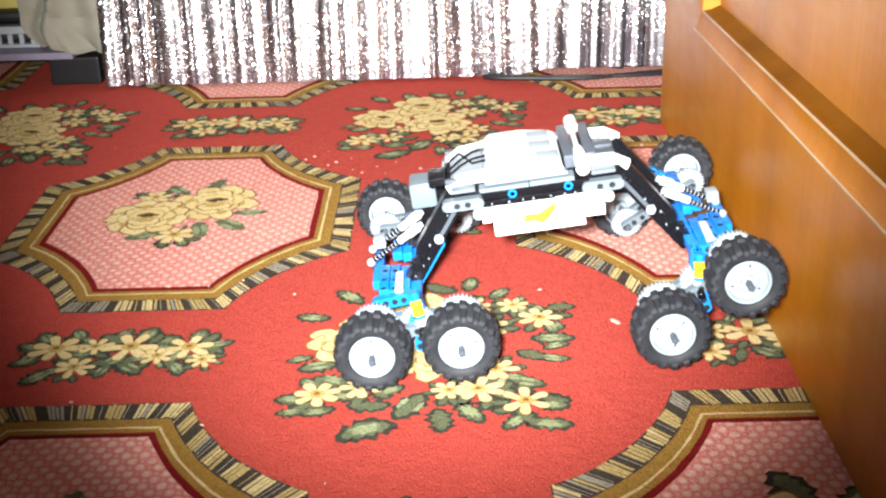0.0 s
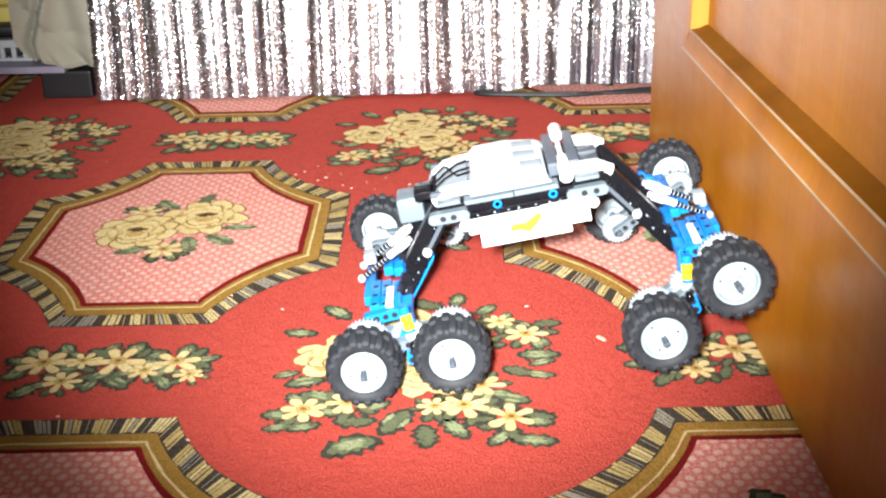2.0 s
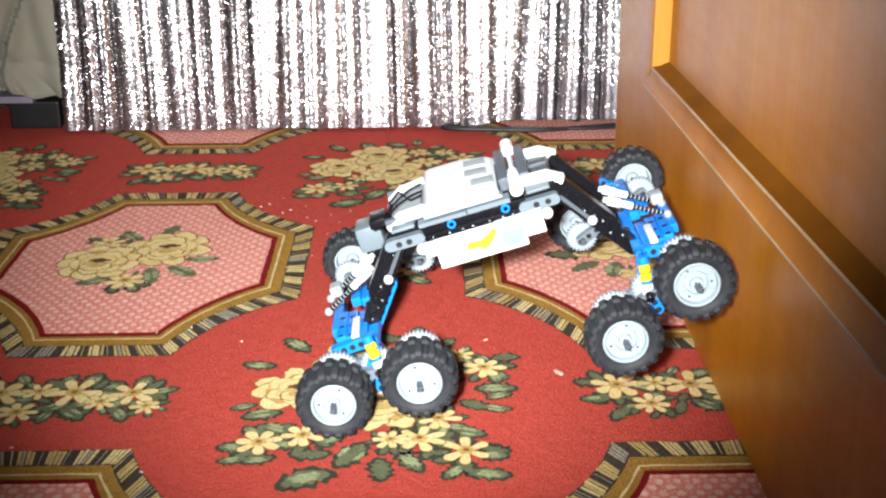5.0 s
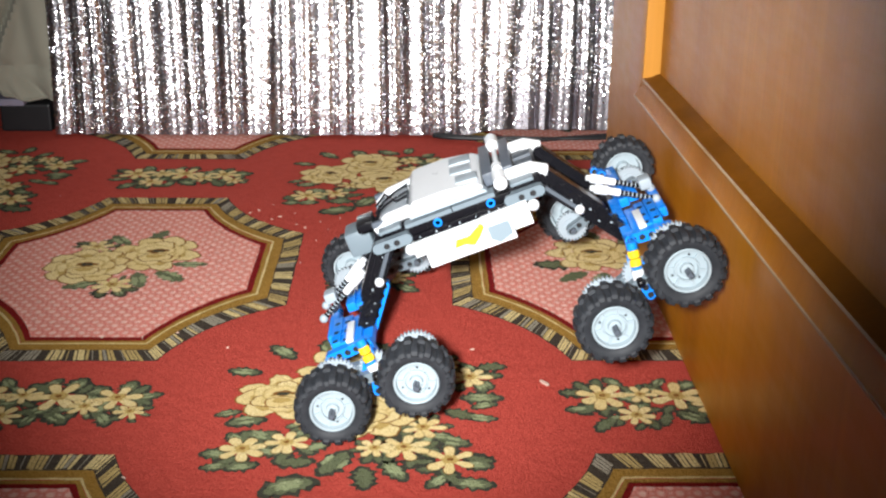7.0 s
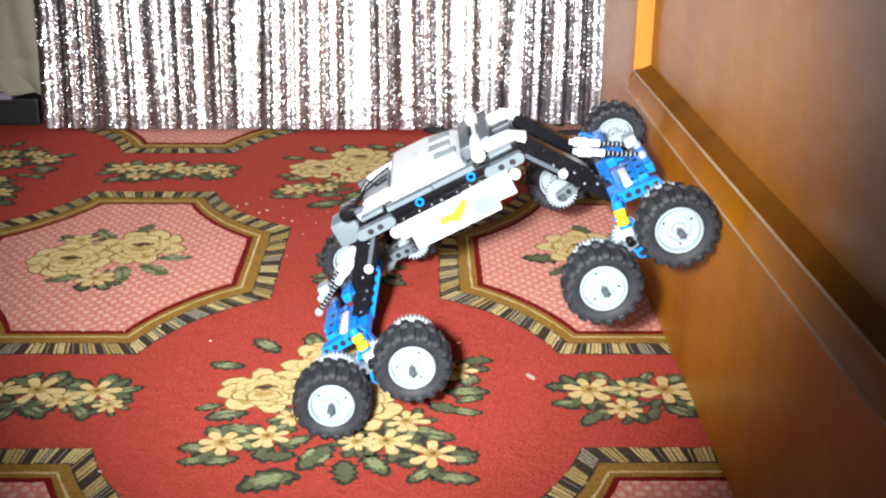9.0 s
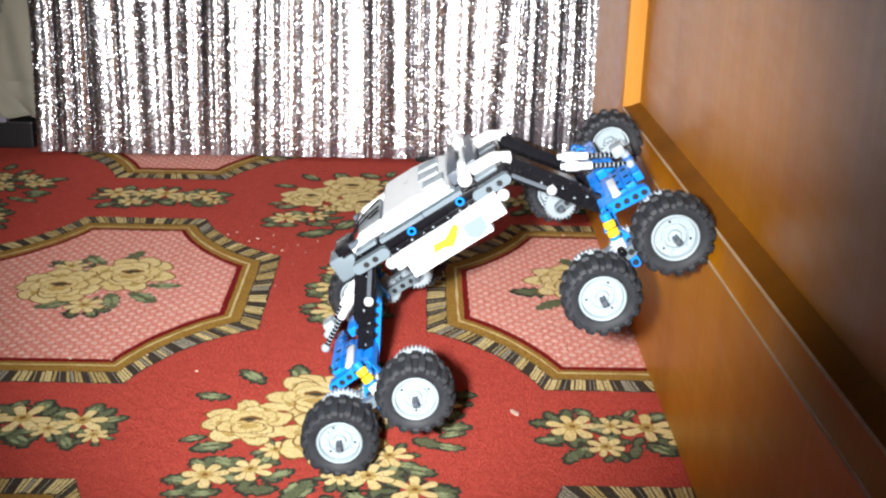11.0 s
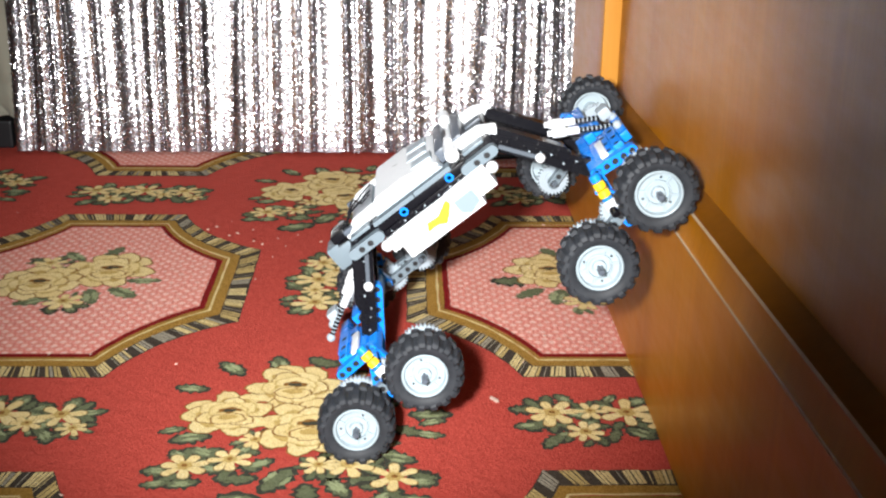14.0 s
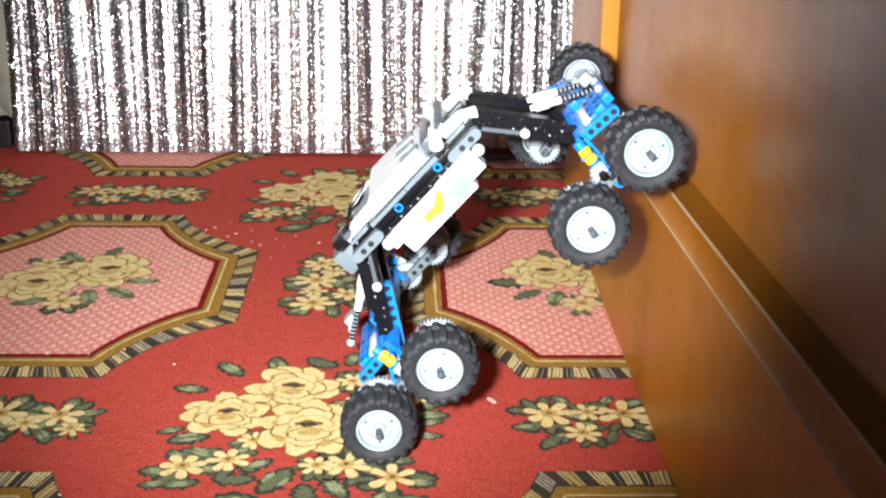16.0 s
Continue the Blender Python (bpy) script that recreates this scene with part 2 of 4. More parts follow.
def prism(bm, pts, y0, y1, mat=0):
    """Extrude an outline of (x, z) along y."""
    lo = [bm.verts.new((x, y0, z)) for x, z in pts]
    hi = [bm.verts.new((x, y1, z)) for x, z in pts]
    n = len(pts)
    fs = [bm.faces.new(lo), bm.faces.new(hi[::-1])]
    for i in range(n):
        fs.append(bm.faces.new((lo[i], hi[i], hi[(i + 1) % n], lo[(i + 1) % n])))
    for f in fs:
        f.material_index = mat
    bmesh.ops.recalc_face_normals(bm, faces=fs)
    return bm


# ---- the room ----
def room():
    bm = bmesh.new()
    box(bm, (-2.6, -3.0, 2.45), (2.0, 0.9, 2.55))
    thing("ceiling", bm, CEIL, "plain white painted ceiling", "ceiling", "structure")
    for nm, lo, hi in (("wall_north", (-2.6, 0.80, -0.02), (2.0, 0.9, 2.45)), ("wall_south", (-2.6, -3.1, -0.02), (2.0, -3.0, 2.45)),
                       ("wall_west", (-2.7, -3.0, -0.02), (-2.6, 0.8, 2.45)), ("wall_east", (2.0, -3.0, -0.02), (2.1, 0.8, 2.45))):
        bm = bmesh.new()
        box(bm, lo, hi)
        thing(nm, bm, WALLP, "pale papered room wall", "wall", "structure")


room()

# ---- the carpet ----
PX, QY = 0.4807, 0.5667
CARPET_X, CARPET_Y = (-2.58, 1.98), (-2.98, 0.79)


class Inlay:
    """Pile motifs as thin raised sheets, each layer a hair above the last."""

    def __init__(self):
        self.verts, self.faces, self.mats = [], [], []

    def poly(self, pts, layer, mat):
        z = 0.0004 + layer * 0.00022
        k = len(self.verts)
        self.verts += [(x, y, z) for x, y in pts]
        self.faces.append(tuple(range(k, k + len(pts))))
        self.mats.append(mat)

    def fan(self, centre, pts, layer, mat):
        z = 0.0004 + layer * 0.00022
        k = len(self.verts)
        self.verts += [(*centre, z)] + [(x, y, z) for x, y in pts]
        n = len(pts)
        for i in range(n):
            self.faces.append((k, k + 1 + i, k + 1 + (i + 1) % n))
            self.mats.append(mat)

    def strip(self, a, b, layer, mat):
        z = 0.0004 + layer * 0.00022
        k = len(self.verts)
        n = len(a)
        self.verts += [(x, y, z) for x, y in a] + [(x, y, z) for x, y in b]
        for i in range(n):
            j = (i + 1) % n
            self.faces.append((k + i, k + j, k + n + j, k + n + i))
            self.mats.append(mat)

    def mesh(self, name, mats):
        me = bpy.data.meshes.new(name)
        me.from_pydata(self.verts, [], self.faces)
        for m in mats:
            me.materials.append(m)
        me.polygons.foreach_set("material_index", self.mats)
        bm = bmesh.new()
        bm.from_mesh(me)
        for f in bm.faces:
            if f.normal.z < 0:
                f.normal_flip()
        bm.to_mesh(me)
        bm.free()
        return me


def lerp(a, b, s):
    return a + (b - a) * s


def octagon(s, per=10):
    """Outline of the medallion: s = 0 the outer edge of its border, 1 the field inside. Its slanting sides curve round the roundels."""
    ex, gy = lerp(0.0683, 0.0476, s), lerp(0.2086, 0.1630, s)
    hx, ky = lerp(0.1644, 0.1231, s), lerp(0.0942, 0.0582, s)
    cx, cy = PX / 2, QY / 2
    x1, y1, x2, y2 = (cx - ex) ** 2, (cy - gy) ** 2, (cx - hx) ** 2, (cy - ky) ** 2
    det = x1 * y2 - y1 * x2
    rx, ry = ((y2 - y1) / det) ** -0.5, ((x1 - x2) / det) ** -0.5
    a0 = math.atan2((gy - cy) / ry, (ex - cx) / rx) % (2 * math.pi)
    a1 = math.atan2((ky - cy) / ry, (hx - cx) / rx) % (2 * math.pi)
    arc = [(cx + rx * math.cos(lerp(a0, a1, i / per)), cy + ry * math.sin(lerp(a0, a1, i / per))) for i in range(per + 1)]
    right = [(hx, lerp(ky, -ky, i / per)) for i in range(1, per)]
    arc2 = [(x, -y) for x, y in arc[::-1]]
    bottom = [(lerp(ex, -ex, i / per), -gy) for i in range(1, per)]
    arc3 = [(-x, y) for x, y in arc2[::-1]]
    left = [(-hx, lerp(-ky, ky, i / per)) for i in range(1, per)]
    arc4 = [(-x, y) for x, y in arc[::-1]]
    top = [(lerp(-ex, ex, i / per), gy) for i in range(1, per)]
    return arc + right + arc2 + bottom + arc3 + left + arc4 + top


BAND_MATS = [BLACKB, CREAM, TAN, GREY, GOLD, DKRED, PINK]


def medallion(ink, ox, oy, rnd):
    def ring(s):
        return [(x + ox + rnd.uniform(-0.0005, 0.0005), y + oy + rnd.uniform(-0.0005, 0.0005)) for x, y in octagon(s, 12)]

    outer, stripe = ring(0.0), ring(0.47)
    n = len(outer)
    ink.strip(outer, stripe, 0, 0)
    # yarn-like dashes across the border
    for i in range(n):
        j = (i + 1) % n
        # blocks of slanting yarn, pale and dark by turns
        pale = i % 2
        tone = rnd.choice((1, 1, 2, 2, 3)) if pale else 3
        for k in range(4):
            if not pale and (k in (0, 3) or rnd.random() < 0.55):
                continue
            u0 = -0.10 + k * 0.30 + rnd.uniform(-0.03, 0.03)
            u1 = u0 + (rnd.uniform(0.20, 0.27) if pale else 0.07)
            lean = 0.28 + rnd.uniform(-0.05, 0.05)
            t0, t1 = 0.05 + rnd.uniform(-0.04, 0.05), 0.95 + rnd.uniform(-0.05, 0.04)
            corners = []
            for u, t in ((u0, t0), (u1, t0), (u1, t1), (u0, t1)):
                w = u + lean * t
                corners.append(tuple(lerp(lerp(outer[i][c], outer[j][c], w), lerp(stripe[i][c], stripe[j][c], w), t) for c in (0, 1)))
            ink.poly(corners, 1 + 0.12 * k, tone if rnd.random() < 0.8 else rnd.choice((1, 2, 3)))
    ink.strip(stripe, ring(0.72), 0, 4)
    ink.strip(ring(0.70), ring(0.75), 1, 1)
    ink.strip(ring(0.755), ring(0.86), 0, 4)
    ink.strip(ring(0.86), ring(1.0), 0, 5)
    inner = ring(0.995)
    ink.fan((ox, oy), inner, 2, 6)


FLOWER_MATS = [LEAF3, LEAF, LEAF2, ROSE3, ROSE, ROSE2]


def blob(cx, cy, r, rnd, lobes=7, depth=0.16, n=42, sx=1.0, sy=1.0, turn=0.0):
    out = []
    ph = rnd.uniform(0, 6)
    for i in range(n):
        a = 2 * math.pi * i / n
        k = r * (1 - depth + depth * abs(math.cos(lobes * a / 2 + ph)) + 0.05 * math.sin(3 * a + ph))
        x, y = k * math.cos(a) * sx, k * math.sin(a) * sy
        out.append((cx + x * math.cos(turn) - y * math.sin(turn), cy + x * math.sin(turn) + y * math.cos(turn)))
    return out


class Lift:
    count = 0


def step():
    """A small height of its own for each motif, so that no two lie in one plane."""
    Lift.count = (Lift.count + 1) % 23
    return Lift.count * 0.036


def petal_shape(x, y, ang, length, width, base, rnd, n=7):
    """A club-shaped petal, narrow at its base and round at its end."""
    half = []
    for i in range(n + 1):
        s = 1 - (1 - i / n) ** 1.5
        cap = math.sqrt(max(0.0, 1 - ((s - 0.66) / 0.34) ** 2)) if s > 0.66 else 1.0
        half.append((base + length * s, width * (0.42 + 0.58 * s ** 0.8) * cap * (1 + rnd.uniform(-0.1, 0.1))))
    out = [(a, -b) for a, b in half] + [(a, b) for a, b in reversed(half[:-1])]
    c, q = math.cos(ang), math.sin(ang)
    return [(x + a * c - b * q, y + a * q + b * c) for a, b in out]


def outlined(ink, c, pts, layer, edge, fill, grow=1.07):
    ink.fan(c, [(c[0] + (x - c[0]) * grow, c[1] + (y - c[1]) * grow) for x, y in pts], layer, edge)
    ink.fan(c, pts, layer + 0.05, fill)


def rose(ink, x, y, r, rnd, sy=1.12):
    """An open rose: broad wavy outer petals, a cup of inner ones with a fold in front, a dark eye."""
    e = step()
    off = rnd.uniform(0, 6)

    def petal(a, dist, long, wide, layer, edge=3, fill=5, shade=True):
        px, py = x + dist * r * math.cos(a), y + dist * r * sy * math.sin(a)
        pts = blob(px, py, r, rnd, 4, 0.10, 26, long, wide, a)
        pts = [(u + rnd.gauss(0, 0.018) * r, v + rnd.gauss(0, 0.018) * r) for u, v in pts]
        outlined(ink, (px, py), pts, layer, edge, fill, 1.11)
        if shade:
            bx, by = px - 0.30 * long * r * math.cos(a), py - 0.30 * long * r * math.sin(a)
            ink.fan((bx, by), blob(bx, by, r, rnd, 5, 0.22, 20, long * 0.55, wide * 0.62, a), layer + 0.07, 4)

    n = rnd.choice((8, 9))
    for k in range(n):
        a = 2 * math.pi * k / n + off + rnd.uniform(-0.16, 0.16)
        petal(a, rnd.uniform(0.66, 0.74), 0.42, rnd.uniform(0.30, 0.40), 6 + e + k * 0.1)
    for k in range(6):
        a = 2 * math.pi * k / 6 + off + 0.5 + rnd.uniform(-0.2, 0.2)
        petal(a, 0.40, 0.36, rnd.uniform(0.30, 0.38), 7.2 + e + k * 0.1, 4 if k % 2 else 3)
    tilt = rnd.uniform(-0.3, 0.3)
    # back of the cup, its eye, then the fold in front of it
    petal(math.pi / 2 + tilt, 0.14, 0.34, 0.46, 8.2 + e, 4)
    ex, ey = x + rnd.uniform(-0.06, 0.06) * r, y + 0.10 * r
    ink.fan((ex, ey), blob(ex, ey, r * 0.25, rnd, 5, 0.25, 22, 1.25, 0.75, tilt), 9.0 + e, 3)
    ink.fan((ex, ey), blob(ex, ey, r * 0.13, rnd, 4, 0.35, 16, 1.5, 0.75, tilt), 9.5 + e, 0)
    for k, (a, w) in enumerate(((-2.2, 0.30), (-0.9, 0.30), (-1.57, 0.42))):
        petal(a + tilt, 0.30, 0.26, w, 9.9 + e + k * 0.14, 3 if k == 2 else 4)


def blossom(ink, x, y, r, rnd, petals=7):
    petals = rnd.choice((6, 7, 7))
    t, e = rnd.uniform(0, 1), step()
    for k in range(petals):
        a = 2 * math.pi * k / petals + t + rnd.uniform(-0.14, 0.14)
        q = petal_shape(x, y, a, r * rnd.uniform(0.80, 0.98), r * rnd.uniform(0.21, 0.27), r * 0.08, rnd)
        mx, my = x + 0.55 * r * math.cos(a), y + 0.55 * r * math.sin(a)
        outlined(ink, (mx, my), q, 5.2 + e + k * 0.11, 3, 5, 1.10)
    ink.fan((x, y), blob(x, y, r * 0.34, rnd, 6, 0.3, 18), 8 + e, 4)
    ink.fan((x, y), blob(x, y, r * 0.13, rnd, 5, 0.1, 8), 9 + e, 3)


def leaf(ink, x, y, r, turn, rnd, thin=0.5, dark=False):
    saw = rnd.uniform(0, 6)

    def shape(k, w, bend):
        out = []
        for i in range(30):
            a = 2 * math.pi * i / 30
            px = k * r * math.cos(a)
            tooth = 1 + 0.28 * math.sin(12 * a + saw) + rnd.uniform(-0.2, 0.2)
            py = k * r * w * math.sin(a) * abs(math.sin(a)) ** 0.25 * tooth + bend * r * (px / r) ** 2
            out.append((x + px * math.cos(turn) - py * math.sin(turn), y + px * math.sin(turn) + py * math.cos(turn)))
        return out

    e, bend = step() * 0.9, rnd.uniform(-0.18, 0.18)
    tone = 0.95 if dark else rnd.random()
    ink.fan((x, y), shape(1.0, thin, bend), 1.5 + e, 0)
    ink.fan((x, y), shape(0.78, thin * (0.84 if not dark else 0.6), bend), 2.5 + e, 1)
    if tone < 0.85:
        # pale flecks on either side of the vein
        for sgn in (-1, 1):
            fx, fy = x + sgn * r * 0.16 * -math.sin(turn), y + sgn * r * 0.16 * math.cos(turn)
            o = blob(fx + rnd.gauss(0, 0.05) * r, fy + rnd.gauss(0, 0.05) * r, r * rnd.uniform(0.34, 0.52), rnd, 6, 0.45, 24, 1.1, 0.36, turn)
            ink.fan((fx, fy), o, 3.5 + e + (0.05 if sgn > 0 else 0), 2)


# roundel bouquet, in millimetres from the roundel's centre
BQ_ROSES = [(-14, 54, 37), (-62, 10, 34), (4, -12, 40)]
BQ_BLOSSOMS = [(-82, -70, 21), (-51, -61, 19), (48, -39, 19), (34, -68, 21), (67, -86, 22), (86, 43, 20), (13, -69, 15), (44, 28, 20), (34, 66, 17), (66, 66, 15), (-36, -32, 15)]
BQ_LEAVES = [(-68, 91, 24, 130), (-96, 54, 20, 170), (-100, -15, 15, 200), (-85, -27, 22, 195), (-98, -93, 16, 190), (-44, -87, 22, 180),
             (-45, -118, 30, 205), (-15, -88, 28, 240), (7, -108, 22, 275), (27, -98, 24, 300), (94, 9, 24, 0), (92, -23, 18, -15), (76, -17, 18, -30)]
BQ_LEAVES2 = [(32, 110, 20, 80), (56, 90, 18, 50), (6, 102, 22, 150), (81, -116, 24, -10), (104, 63, 18, 10), (-30, 98, 24, 110), (58, -112, 18, 230),
              (95, -3, 16, 20), (60, 62, 20, 40), (-72, -50, 20, 150), (-30, -66, 18, 210), (70, -58, 20, -20), (-80, -92, 18, 10), (28, 76, 20, 60)]
OC_ROSES = [(21, 32, 42), (-40, -4, 40)]
OC_BLOSSOMS = [(-4, -50, 22), (-42, 50, 19), (-12, 22, 16)]
OC_LEAVES = [(60, 4, 30, 0), (46, -26, 32, -40), (18, -36, 34, -75), (-34, -46, 32, 215), (14, 82, 32, 75), (-22, 70, 30, 130), (-8, 10, 26, 160)]
BAR_BLOSSOMS = [(-52, 10, 24), (-30, -21, 18), (-22, 12, 16), (6, 10, 25), (30, -6, 16), (52, 8, 22), (66, -14, 14)]
BAR_LEAVES = [(-55, -33, 20, 230), (12, -22, 20, -40), (-72, -10, 16, 190), (34, 20, 16, 40), (74, 12, 18, 20), (-8, -26, 16, 250), (48, -24, 18, -60),
              (-40, 34, 16, 120), (-4, 34, 14, 60)]


def spray(ink, ox, oy, roses, blossoms, leaves, rnd, turn=0.0, flip=1):
    c, s = math.cos(turn), math.sin(turn)
    roses, blossoms = [(flip * x, y, r) for x, y, r in roses], [(flip * x, y, r) for x, y, r in blossoms]
    leaves = [(flip * x, y, r, a if flip > 0 else 180 - a) for x, y, r, a in leaves]

    def at(x, y):
        return ox + (x * c - y * s) / 1000, oy + (x * s + y * c) / 1000

    for x, y, r, a in leaves:
        leaf(ink, *at(x, y), 0.76 * r / 1000, radians(a) + turn, rnd, rnd.uniform(0.46, 0.62))
    for x, y, r in blossoms:
        for k in range(7):
            a = (k + rnd.uniform(0.1, 0.9)) * 6.28 / 7
            leaf(ink, *at(x + 0.9 * r * math.cos(a), y + 0.9 * r * math.sin(a)), rnd.uniform(0.36, 0.62) * r / 1000, a + turn + rnd.uniform(-0.6, 0.6), rnd, 0.66, rnd.random() < 0.7)
        blossom(ink, *at(x, y), 0.90 * r / 1000, rnd)
    for x, y, r in roses:
        rose(ink, *at(x, y), 0.93 * r / 1000, rnd)


def carpet():
    bm = bmesh.new()
    box(bm, (CARPET_X[0], CARPET_Y[0], -0.012), (CARPET_X[1], CARPET_Y[1], 0.0))
    rug = thing("carpet", bm, RED, "red woven carpet with cream flower bouquets and pink medallions", "carpet", "structure")
    rnd = random.Random(4)

    def motif(name, mats, label, draw, *args):
        ink = Inlay()
        draw(ink, *args)
        o = part(name, ink.mesh(name, mats), None, rug, label)
        return o

    for i in range(-2, 4):
        for j in range(-4, 2):
            ox, oy = i * PX, j * QY
            near = -1 <= i <= 2 and -2 <= j <= 1
            if ox + 0.2 > CARPET_X[1] or oy + 0.22 > CARPET_Y[1]:
                continue
            motif("medallion", BAND_MATS, "pink medallion with a striped brown and gold border", medallion, ox, oy, rnd)
            if near:
                motif("rose_spray", FLOWER_MATS, "two cream roses with green leaves", spray, ox, oy, OC_ROSES, OC_BLOSSOMS, OC_LEAVES, rnd, 0.0, -1 if i % 2 else 1)
                motif("flower_bar", FLOWER_MATS, "row of small cream flowers", spray, ox, oy - QY / 2, [], BAR_BLOSSOMS, BAR_LEAVES, rnd)
                motif("flower_bar", FLOWER_MATS, "row of small cream flowers", spray, ox + PX / 2, oy, [], BAR_BLOSSOMS, BAR_LEAVES, rnd, math.pi / 2)
            if near and oy + QY / 2 < 0.6:
                motif("bouquet", FLOWER_MATS, "bouquet of cream roses on red", spray, ox + PX / 2, oy + QY / 2, BQ_ROSES, BQ_BLOSSOMS, BQ_LEAVES + BQ_LEAVES2, rnd)
    return rug


carpet()
bm = bmesh.new()
box(bm, (-2.6, -3.0, -0.05), (2.0, 0.8, -0.013))
thing("floor", bm, WOOD, "wooden floor under the carpet", "floor", "structure")


# ---- the door ----
DOOR_X = 0.505


def door():
    bm = bmesh.new()
    y0, y1 = -0.78, 0.265          # the leaf runs from its hinge side to its free edge
    tilt = 0.036

    def quad_prism(ya, yb, za, zb, zc, zd, xa, xb, bmx):
        """A board between two heights at each end: za, zb at ya; zc, zd at yb."""
        vs = [bmx.verts.new(p) for p in ((xa, ya, za), (xa, ya, zb), (xa, yb, zd), (xa, yb, zc), (xb, ya, za), (xb, ya, zb), (xb, yb, zd), (xb, yb, zc))]
        fs = [bmx.faces.new([vs[i] for i in q]) for q in ((0, 1, 2, 3), (7, 6, 5, 4), (0, 4, 5, 1), (1, 5, 6, 2), (2, 6, 7, 3), (3, 7, 4, 0))]
        bmesh.ops.recalc_face_normals(bmx, faces=fs)

    def rail(y):
        return 0.142 + tilt * (0.1 - y)

    quad_prism(y0, 0.095, 0.001, rail(y0), 0.001, rail(0.095), DOOR_X, DOOR_X + 0.038, bm)
    root = thing("door_1", bm, WOOD, "brown varnished wooden door standing open on the carpet", "door", "structure")
    b = bmesh.new()
    box(b, (DOOR_X, 0.095, 0.001), (DOOR_X + 0.038, y1, 2.0))
    part("stile", b, WOOD, root)
    b = bmesh.new()
    box(b, (DOOR_X, -0.88, 0.001), (DOOR_X + 0.038, y0 - 0.0005, 2.0), 0.0015)
    part("stile", b, WOOD, root)
    b = bmesh.new()
    box(b, (DOOR_X, y0, 1.86), (DOOR_X + 0.038, 0.095, 2.0), 0.0015)
    part("top_rail", b, WOOD, root)
    b = bmesh.new()
    box(b, (DOOR_X + 0.016, y0, 0.14), (DOOR_X + 0.024, 0.095, 1.86))
    part("inset_panel", b, WOOD, root)
    # moulding profile: (offset up from the rail, depth from the face)
    prof = [(0.0, 0.0), (0.0080, 0.0), (0.0093, -0.0028), (0.0108, -0.0032), (0.0118, -0.0026), (0.016, -0.0010), (0.024, 0.0006), (0.0320, 0.0), (0.0335, 0.0010),
            (0.035, 0.008), (0.038, 0.0125), (0.040, 0.017)]
    b = bmesh.new()
    ends = []
    for y in (y0, 0.095):
        ends.append([b.verts.new((DOOR_X + d, y - (up if y > 0 else -up), rail(y) + up)) for up, d in prof])
    for i in range(len(prof) - 1):
        f = b.faces.new((ends[0][i], ends[0][i + 1], ends[1][i + 1], ends[1][i]))
        # the inner bevel, from face 8 on, has its shade painted in
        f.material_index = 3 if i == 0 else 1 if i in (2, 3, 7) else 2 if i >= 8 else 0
    bmesh.ops.recalc_face_normals(b, faces=b.faces)
    part("moulding", b, [WOOD_MOULD, WOOD_WORN, WOOD_SHADED, WOOD], root, "stepped moulding with worn edges and a groove coloured as shaded", True)
    side = [(0.0, 0.0)] + prof[7:]
    b = bmesh.new()
    ends = []
    for z, s in ((rail(0.095), 1), (1.86, -1)):
        ends.append([b.verts.new((DOOR_X + d, 0.095 - up, z + s * up)) for up, d in side])
    for i in range(len(side) - 1):
        f = b.faces.new((ends[0][i], ends[0][i + 1], ends[1][i + 1], ends[1][i]))
        f.material_index = 0 if i else 1
    bmesh.ops.recalc_face_normals(b, faces=b.faces)
    part("moulding", b, [WOOD_LIT, WOOD], root, "upright moulding in a lit tone", True)
    return root


door()


# ---- the curtain ----
def pleat(x, z):
    """How far the cloth stands out from its plane, in metres: rounded folds that meet in sharp creases."""
    u = x + 0.006 * math.sin(x * 41.0) + 0.004 * math.sin(x * 97.0 + 1.0) + 0.002 * math.sin(z * 9.0 + x * 20.0)
    w = -0.0075 * abs(math.sin(math.pi * u / 0.029)) ** 0.36 * (0.75 + 0.25 * math.sin(x * 29.0))
    w -= 0.0007 * abs(math.sin(math.pi * u / 0.0107 + 0.4))
    return w + 0.002 * math.sin(z * 11 + x * 30) + 0.09 * z


def hem(x):
    """The cloth's lower edge; it lifts off the carpet towards the door."""
    return 0.004 + 0.008 * max(0.0, min(1.0, (x - 0.34) / 0.05))


